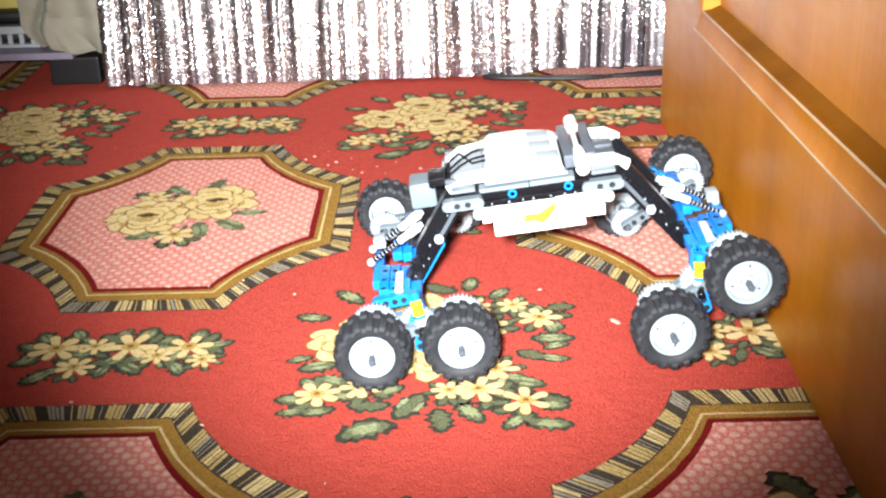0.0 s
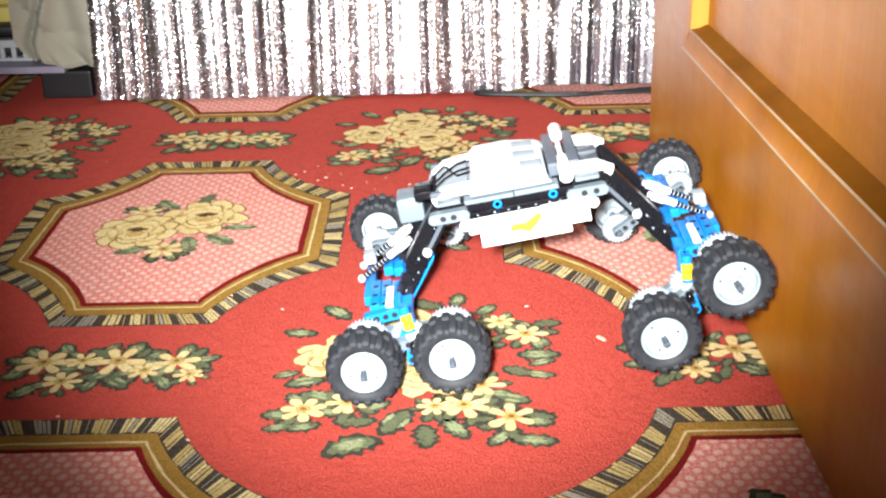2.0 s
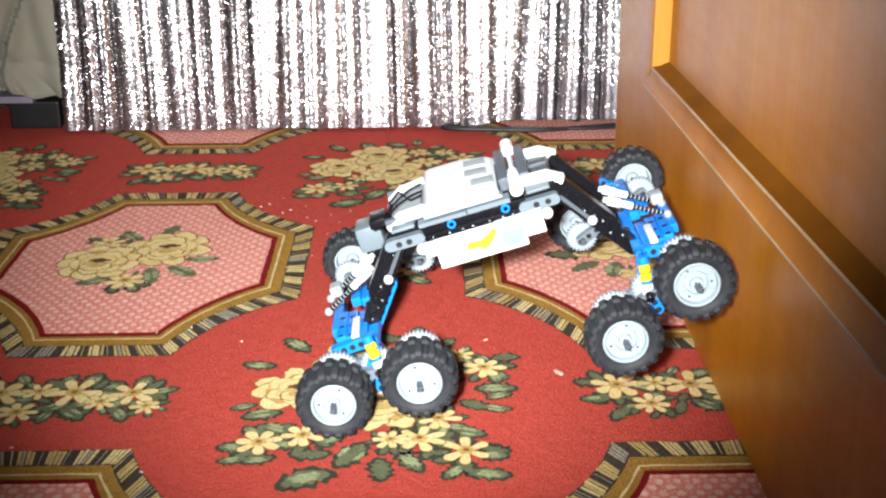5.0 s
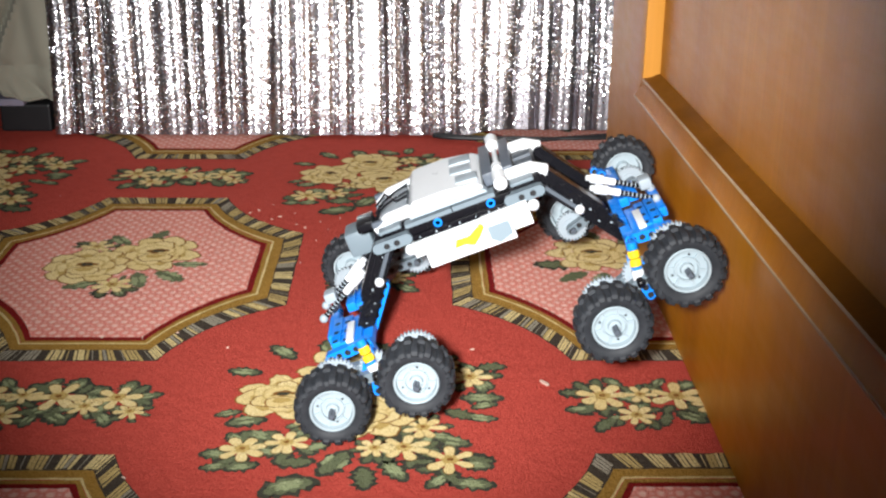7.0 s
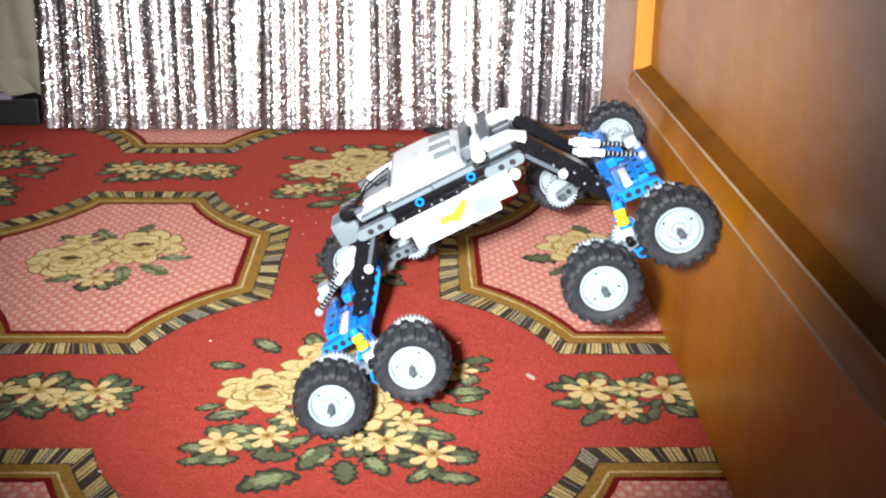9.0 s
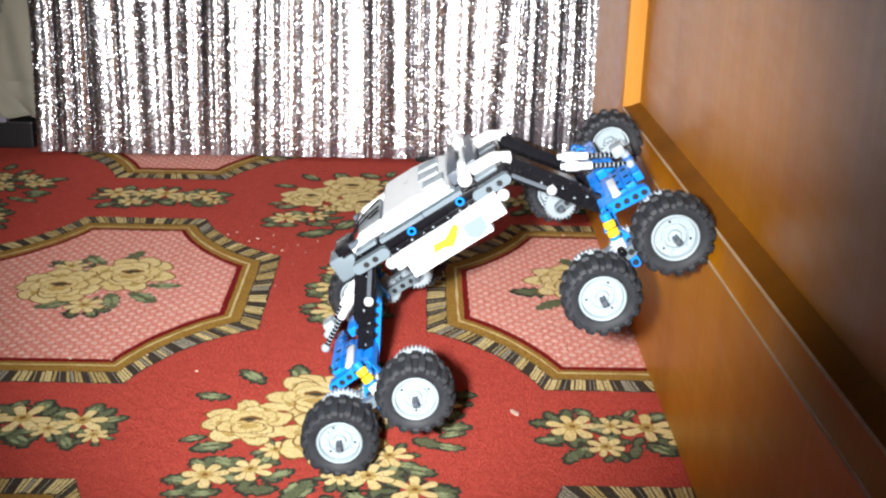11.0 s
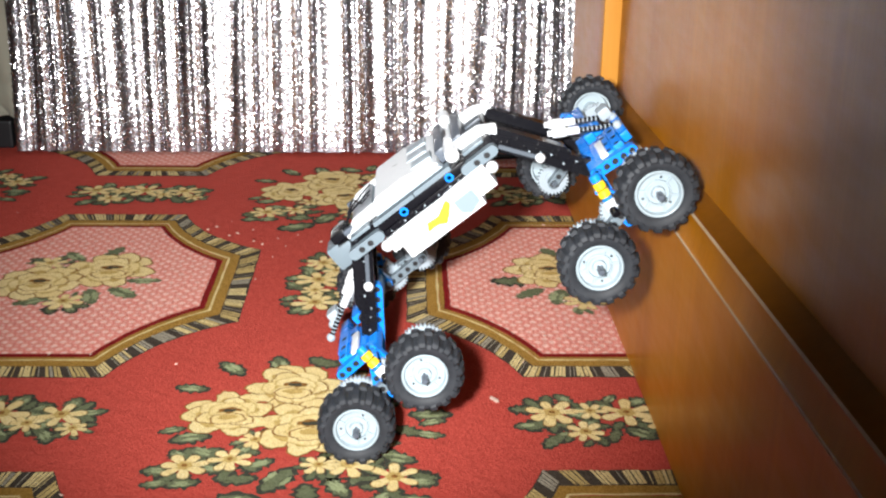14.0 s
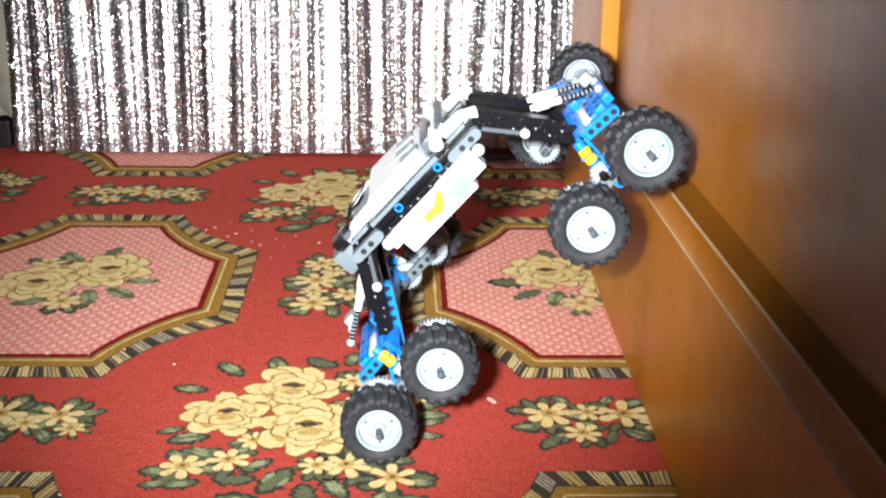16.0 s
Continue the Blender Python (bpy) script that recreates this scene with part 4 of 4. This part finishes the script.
            rod(g, a.lerp(b, 0.08), a.lerp(b, 0.18), 2.4 * MM)
            rod(g, a.lerp(b, 0.14), a.lerp(b, 0.33), 3.9 * MM)
            rod(g, a.lerp(b, 0.32), a.lerp(b, 0.50), 3.1 * MM)
            sh = part("shock_absorber", g, P_WHITE, rover, "white shock absorber", True)
            g = bmesh.new()
            rod(g, a.lerp(b, 0.50), b, 1.7 * MM, 8)
            for i in range(8):
                rod(g, a.lerp(b, 0.51 + 0.058 * i), a.lerp(b, 0.51 + 0.058 * i + 0.026), 2.3 * MM, 10)
            part("spring", g, P_BLACK, sh, "black coil spring", True)
            for i in range(7):
                g = bmesh.new()
                rod(g, a.lerp(b, 0.543 + 0.058 * i), a.lerp(b, 0.543 + 0.058 * i + 0.018), 2.0 * MM, 8)
                part("spring_washer", g, P_PALE, sh, "", True)
            g = bmesh.new()
            bmesh.ops.create_uvsphere(g, u_segments=12, v_segments=8, radius=3.6 * MM, matrix=Matrix.Translation(b))
            part("ball_end", g, P_PALE, sh, "pale ball end", True)
        g = bmesh.new()
        if end > 0:
            prism(g, [(62 * MM, 1 * MM), (98 * MM, -49 * MM), (94 * MM, -53 * MM), (58 * MM, -4 * MM)], -26.5 * MM, 26.5 * MM)
        else:
            prism(g, [(-62 * MM, 1 * MM), (-78 * MM, -21 * MM), (-74 * MM, -25 * MM), (-58 * MM, -4 * MM)], -26.5 * MM, 26.5 * MM)
        part("leg_plate", g, P_BLACK, rover, "black plate between the leg beams")
        # blue cross beams, side by side like a stepped plate
        for k, (u, w, va, vb) in enumerate(((2, -62, -72, 100), (10, -59, -66, -12), (18, -57, -60, -12), (26, -56, -58, -12), (33, -61, -30, 30), (10, -59, 12, 94), (18, -57, 12, 40))):
            g = bmesh.new()
            u0, w = end * (pu + u), w + drop
            box(g, ((u0 - 3.9) * MM, va * MM, (w - 3.8) * MM), ((u0 + 3.9) * MM, vb * MM, (w + 3.8) * MM), 0.8 * MM)
            for i in range(int(va // 8) + 1, int(vb // 8)):
                if k in (2, 3) and i % 2:
                    lathe(g, [(2.4 * MM, 0), (0, 0)], 10, Matrix.Translation((u0 * MM, i * 8 * MM, (w + 3.9) * MM)) @ Matrix.Rotation(radians(90), 4, "X"), 1)
            part("carrier_crossbeam", g, [P_BLUE, P_HOLE], rover, "", True)
        g = bmesh.new()
        u0 = end * (pu + 14)
        box(g, ((u0 - 3.0) * MM, -64 * MM, (-54.0 + drop) * MM), ((u0 + 3.0) * MM, -30 * MM, (-51 + drop) * MM), 0.8 * MM)
        part("carrier_plate", g, P_WHITE, rover, "small white plate", True)
        g = bmesh.new()
        box(g, ((end * (pu + 30) - 5) * MM, 6 * MM, -53 * MM), ((end * (pu + 30) + 5) * MM, 20 * MM, -44 * MM), 2 * MM)
        part("stop_block", g, P_PALE, rover, "", True)


def build_body():
    g = bmesh.new()
    box(g, (-64 * MM, -40 * MM, -9 * MM), (62 * MM, 40 * MM, 7 * MM), 1.5 * MM)
    part("chassis", g, P_BLACK, rover, "black chassis block", True)
    for s in (-1, 1):
        def span(a, b):
            return sorted((s * a * MM, s * b * MM))
        for a, b, hs in (((-70, -3), (-47, -3), (-63, -55)), ((35, -3), (58, -3), (44, 53))):
            g = bmesh.new()
            lo, hi = sorted((s * 43, s * 51))
            liftarm(g, a, b, 4.2, lo, hi, 0, False)
            for h in hs:
                ring(g, Vector((h, -3)), s * 51, s, 0, 1)
            part("side_beam", g, [P_GREY, P_HOLE], rover, "light grey beam with pin holes", True)
            g = bmesh.new()
            lo, hi = span(36, 48)
            box(g, ((a[0] + 4) * MM, lo, 5.4 * MM), ((b[0] - 1) * MM, hi, 8.0 * MM), 0.8 * MM)
            part("upper_beam", g, P_GREY, rover, "", True)
        g = bmesh.new()
        lo, hi = span(38, 48)
        box(g, (-44 * MM, lo, -2.6 * MM), (37 * MM, hi, 3.5 * MM), 0.6 * MM)
        lo2, hi2 = span(40, 49)
        box(g, (-43.6 * MM, lo2, -7.9 * MM), (36.6 * MM, hi2, -3.0 * MM), 0.5 * MM)
        for i in range(14):
            u = -41.5 + i * 5.6
            lo2, hi2 = span(48.6, 49.6)
            box(g, (u * MM, lo2, -6.6 * MM), ((u + 3.2) * MM, hi2, -3.8 * MM), 0.3 * MM)
        rk = part("rack", g, P_BLACK, rover, "black ribbed beam", True)
        for i in range(7):
            g = bmesh.new()
            u = -36 + i * 10.4 + (1.5 if i % 3 else -1.0)
            rod(g, (u * MM, s * 48.9 * MM, -5.5 * MM), (u * MM, s * 50.1 * MM, -5.5 * MM), (0.8 if i % 2 else 0.6) * MM, 8)
            part("stud", g, P_PALE, rk, "", True)
        # white rod from the rear knee to the hood
        g = bmesh.new()
        rod(g, (-60 * MM, s * 36 * MM, 11 * MM), (-34 * MM, s * 39 * MM, 12.5 * MM), 2.5 * MM, 12)
        part("edge_rod", g, P_WHITE, rover, "white rod beside the sloping panel", True)
        # thin black bar from the knee to the hood
        g = bmesh.new()
        lo, hi = span(30, 35.5)
        box(g, (-70 * MM, lo, 8.0 * MM), (-40 * MM, hi, 12.5 * MM), 0.8 * MM)
        part("strut", g, P_SLATE, rover, "slate grey strut beside the sloping panel", True)
        for u in (-21, 21):
            g = bmesh.new()
            m = Matrix.Translation((u * MM, 0, 0))
            lathe(g, [(3.4 * MM, s * 46 * MM), (3.4 * MM, s * 48.9 * MM), (2.9 * MM, s * 49.3 * MM), (1.9 * MM, s * 49.3 * MM), (1.7 * MM, s * 48 * MM), (0, s * 48 * MM)], 16, m)
            part("pin", g, P_BLUE, rover, "blue connector pin", True)
        g = bmesh.new()
        lo, hi = span(36, 49)
        prism(g, [(-45 * MM, 3.9 * MM), (-8 * MM, 3.9 * MM), (-8 * MM, 7.0 * MM), (-45 * MM, 7.0 * MM)], lo, hi)
        prism(g, [(-7.2 * MM, 3.9 * MM), (26 * MM, 3.9 * MM), (26 * MM, 7.4 * MM), (-7.2 * MM, 7.4 * MM)], lo, hi)
        part("sill_panel", g, P_GREY, rover, "grey sill panel")
        g = bmesh.new()
        lo, hi = span(36, 45.5)
        prism(g, [(-40 * MM, 8.4 * MM), (22 * MM, 8.4 * MM), (20 * MM, 11.2 * MM), (-36 * MM, 11.2 * MM)], lo, hi)
        part("upper_sill", g, P_PALE, rover, "pale grey upper sill")
        g = bmesh.new()
        lo, hi = span(33, 51)
        box(g, (-38 * MM, lo, -32 * MM), (31 * MM, hi, -8 * MM), 1.2 * MM)
        bx = part("battery_box", g, P_WHITE, rover, "white battery box hung under the chassis", True)
        g = bmesh.new()
        lo, hi = span(34, 49)
        box(g, (-46 * MM, lo, -21 * MM), (-38.3 * MM, hi, -9.5 * MM), 1.2 * MM)
        part("end_block", g, P_WHITE, bx, "white end block", True)
        g = bmesh.new()
        lo, hi = span(34, 52)
        prism(g, [(10 * MM, -7 * MM), (46 * MM, -6 * MM), (46 * MM, -25 * MM), (31.5 * MM, -25 * MM), (31.5 * MM, -15 * MM), (10 * MM, -15 * MM)], lo, hi)
        part("end_block", g, P_WHITE, bx, "white end block")
        g = bmesh.new()
        pts = [(-16, -23), (-13, -17), (-3, -17.5), (8, -11), (11, -14), (5, -21), (-1, -26), (-7, -23)]
        lo, hi = span(51, 51.4)
        prism(g, [(u * MM, w * MM) for u, w in pts], lo, hi)
        part("sticker", g, P_LABEL, bx, "yellow arrow sticker")
        g = bmesh.new()
        lo, hi = span(51, 51.3)
        prism(g, [(12 * MM, -16 * MM), (29 * MM, -16 * MM), (29 * MM, -27 * MM), (18 * MM, -31 * MM), (12 * MM, -26 * MM)], lo, hi)
        part("grey_panel", g, P_TILE, bx, "pale grey patch")
        for u in (-48, 50):
            g = bmesh.new()
            m = pose(u * MM, s * 45 * MM, -14 * MM)
            bmesh.ops.create_uvsphere(g, u_segments=12, v_segments=8, radius=4.6 * MM, matrix=m)
            part("ball_joint", g, P_WHITE, rover, "white ball joint", True)
    # hood: a sloping white cover over a grey tray
    g = bmesh.new()
    hood = [(-41, 8), (-40, 13), (-34, 19), (-8, 19), (14, 15.5), (19, 13), (20, 8)]
    prism(g, [(u * MM, w * MM) for u, w in hood], -41 * MM, 41 * MM)
    bmesh.ops.bevel(g, geom=list(g.edges), offset=0.9 * MM, segments=2, affect="EDGES")
    part("hood", g, P_WHITE, rover, "white smooth hood panel", True)
    g = bmesh.new()
    prism(g, [(-66 * MM, 8 * MM), (-41.5 * MM, 8 * MM), (-40.5 * MM, 15 * MM), (-64 * MM, 9.5 * MM)], -33 * MM, 33 * MM)
    part("windscreen", g, P_PALE, rover, "blue-grey sloping panel")
    for u, v in ((4, 26), (4, 2), (8, -22)):
        g = bmesh.new()
        box(g, ((u - 9) * MM, (v - 9) * MM, 16.0 * MM), ((u + 8) * MM, (v + 8) * MM, 18.6 * MM), 0.6 * MM, Matrix.Rotation(radians(4), 4, "Y"))
        part("hood_tile", g, P_PALE, rover, "pale grey tile on the hood", True)
    for u in (25, 41):
        g = bmesh.new()
        box(g, ((u - 4) * MM, -32 * MM, 7.5 * MM), ((u + 4) * MM, 42 * MM, 17.5 * MM), 1.0 * MM)
        part("cross_plate", g, P_SLATE, rover, "slate grey cross plate", True)
    g = bmesh.new()
    rod(g, (33 * MM, -52 * MM, 12 * MM), (33 * MM, -30 * MM, 14 * MM), 5.2 * MM, 16, 0, 1.2 * MM)
    rod(g, (33 * MM, -31 * MM, 13 * MM), (33 * MM, 34 * MM, 14 * MM), 2.2 * MM, 12, 0, 0.4 * MM)
    rod(g, (33 * MM, -24 * MM, 13.5 * MM), (33 * MM, -12 * MM, 14 * MM), 4.4 * MM, 16, 0, 1.0 * MM)
    rod(g, (33 * MM, 33 * MM, 16 * MM), (33 * MM, 50 * MM, 18 * MM), 5.2 * MM, 16, 0, 1.2 * MM)
    part("crossbar", g, P_WHITE, rover, "white round crossbar", True)
    for v in (-12, 6):
        g = bmesh.new()
        box(g, (46 * MM, (v - 6) * MM, 7.5 * MM), (60 * MM, (v + 6) * MM, 11 * MM), 0.8 * MM)
        part("deck_plate", g, P_MID, rover, "", True)
    g = bmesh.new()
    box(g, (-83 * MM, -29 * MM, 6 * MM), (-70 * MM, -4 * MM, 13 * MM), 1.2 * MM)
    part("connector_block", g, P_BLACK, rover, "black cable connector", True)
    g = bmesh.new()
    box(g, (-101 * MM, 2 * MM, -22 * MM), (-80 * MM, 30 * MM, -1 * MM), 3.0 * MM)
    part("motor", g, P_GREY, rover, "light grey gear motor", True)
    # thin leads over the windscreen
    for v0, v1 in ((-26, -10), (-14, 6), (4, -20)):
        g = bmesh.new()
        p = [Vector((-68, v0, 12)), Vector((-58, v0 + 4, 18)), Vector((-48, v1, 18)), Vector((-38, v1 - 3, 20.5))]
        for a, b in zip(p, p[1:]):
            rod(g, a * MM, b * MM, 0.75 * MM, 8)
        part("lead", g, P_BLACK, rover, "thin black lead", True)


build_wheels()
build_bogies()
build_legs()
build_body()

# ---- motion ----
# seconds; body x, z, pitch; rear bogie x, z, pitch; front bogie x, z, pitch
ROVER = [
    (0, 0.3248, 0.1209, 7.06, 0.2311, 0.0317, 5.3, 0.4378, 0.0605, 37.9),
    (0.5, 0.3245, 0.1229, 7.74, 0.2318, 0.0323, 6.2, 0.4388, 0.0635, 38.4),
    (1, 0.3241, 0.1242, 8.52, 0.2326, 0.0325, 6.6, 0.4394, 0.0663, 39.3),
    (1.5, 0.3238, 0.1255, 9.29, 0.2336, 0.0330, 7.2, 0.4402, 0.0691, 40.3),
    (2, 0.3235, 0.1274, 10.09, 0.2348, 0.0337, 8.2, 0.4410, 0.0724, 40.9),
    (2.5, 0.3230, 0.1294, 11.00, 0.2360, 0.0343, 9.4, 0.4417, 0.0760, 41.1),
    (3, 0.3226, 0.1314, 11.90, 0.2372, 0.0347, 10.7, 0.4423, 0.0794, 41.5),
    (3.5, 0.3219, 0.1336, 12.98, 0.2386, 0.0353, 12.0, 0.4427, 0.0836, 41.9),
    (4, 0.3211, 0.1361, 14.26, 0.2403, 0.0360, 13.4, 0.4431, 0.0885, 41.9),
    (4.5, 0.3205, 0.1385, 15.43, 0.2420, 0.0365, 14.7, 0.4437, 0.0930, 41.9),
]
ROVER += [
    (5, 0.3201, 0.1409, 16.67, 0.2440, 0.0374, 15.2, 0.4443, 0.0977, 42.1),
    (7.5, 0.3182, 0.1539, 22.98, 0.2560, 0.0426, 22.3, 0.4464, 0.1232, 41.8),
    (8, 0.3176, 0.1570, 24.60, 0.2587, 0.0431, 23.8, 0.4471, 0.1293, 41.4),
    (8.5, 0.3171, 0.1593, 26.04, 0.2614, 0.0437, 25.4, 0.4473, 0.1345, 41.3),
    (9, 0.3164, 0.1615, 27.71, 0.2644, 0.0442, 27.6, 0.4471, 0.1400, 41.2),
    (11.5, 0.3217, 0.1711, 35.62, 0.2853, 0.0456, 34.8, 0.4583, 0.1688, 45.7),
    (12, 0.3252, 0.1727, 36.76, 0.2910, 0.0462, 35.4, 0.4617, 0.1731, 47.6),
    (12.5, 0.3279, 0.1737, 37.33, 0.2954, 0.0469, 36.5, 0.4639, 0.1749, 49.6),
]
ROVER += [
    (13, 0.3298, 0.1746, 37.57, 0.2989, 0.0476, 37.8, 0.4655, 0.1754, 52.1),
    (13.5, 0.3306, 0.1754, 37.96, 0.3018, 0.0484, 39.4, 0.4658, 0.1759, 54.2),
    (14, 0.3300, 0.1762, 38.82, 0.3043, 0.0495, 41.2, 0.4645, 0.1777, 55.3),
    (14.5, 0.3277, 0.1778, 40.79, 0.3067, 0.0504, 43.2, 0.4614, 0.1836, 54.8),
    (15, 0.3246, 0.1800, 43.73, 0.3097, 0.0512, 45.5, 0.4577, 0.1930, 53.6),
    (15.5, 0.3237, 0.1817, 46.25, 0.3140, 0.0519, 47.4, 0.4566, 0.2011, 54.4),
    (16, 0.3250, 0.1828, 48.20, 0.3191, 0.0522, 48.4, 0.4578, 0.2071, 56.5),
]


def in_rover(row, x, z, angle):
    """A place and pitch in the room as the rover's own (u, w, angle)."""
    th = radians(row[3])
    dx, dz = x - row[1], z - row[2]
    return math.cos(th) * dx + math.sin(th) * dz, -math.sin(th) * dx + math.cos(th) * dz, angle - row[3]


def bogie_at(r, end, side):
    """Where a bogie stands: the far one at the door climbs a little later than the near one."""
    if end < 0:
        return r[4:7]
    x, z, ang = r[7:10]
    if side > 0:
        s = r[0] / 16.0
        x, z, ang = x + lerp(0.002, -0.006, s), z + lerp(-0.0155, -0.010, s), ang + lerp(-4.0, 2.0, s)
    return x, z, ang


def motions():
    walk(rover, [(r[0], pose(r[1], MID_Y, r[2], 0, -r[3], 0)) for r in ROVER])
    for ob, end, side in BOGIES:
        rows = []
        for r in ROVER:
            u, w, a = in_rover(r, *bogie_at(r, end, side))
            rows.append((r[0], pose(u, 0, w, 0, -a, 0)))
        walk(ob, rows)
    # the way that each bogie goes along carpet or door turns its wheels
    for ob, end, side, k in WHEELS:
        rows, roll, last = [], 0.0, None
        for r in ROVER:
            x, z, ang = bogie_at(r, end, side)
            if last is not None:
                roll += math.degrees(((x - last[0]) if end < 0 else (z - last[1])) / 0.028)
            last = (x, z)
            b = radians(ang)
            u, w, _ = in_rover(r, x + k * 0.032 * math.cos(b), z + k * 0.032 * math.sin(b), 0)
            flip = pose(0, 0, 0, 0, 0, 180) if side > 0 else pose(0, 0, 0)
            rows.append((r[0], pose(u, side * 0.122 + (FAR * MM if side > 0 else 0.0), w) @ pose(0, 0, 0, 0, roll + k * 40 + end * 25 + r[3], 0) @ flip))
        walk(ob, rows)


motions()
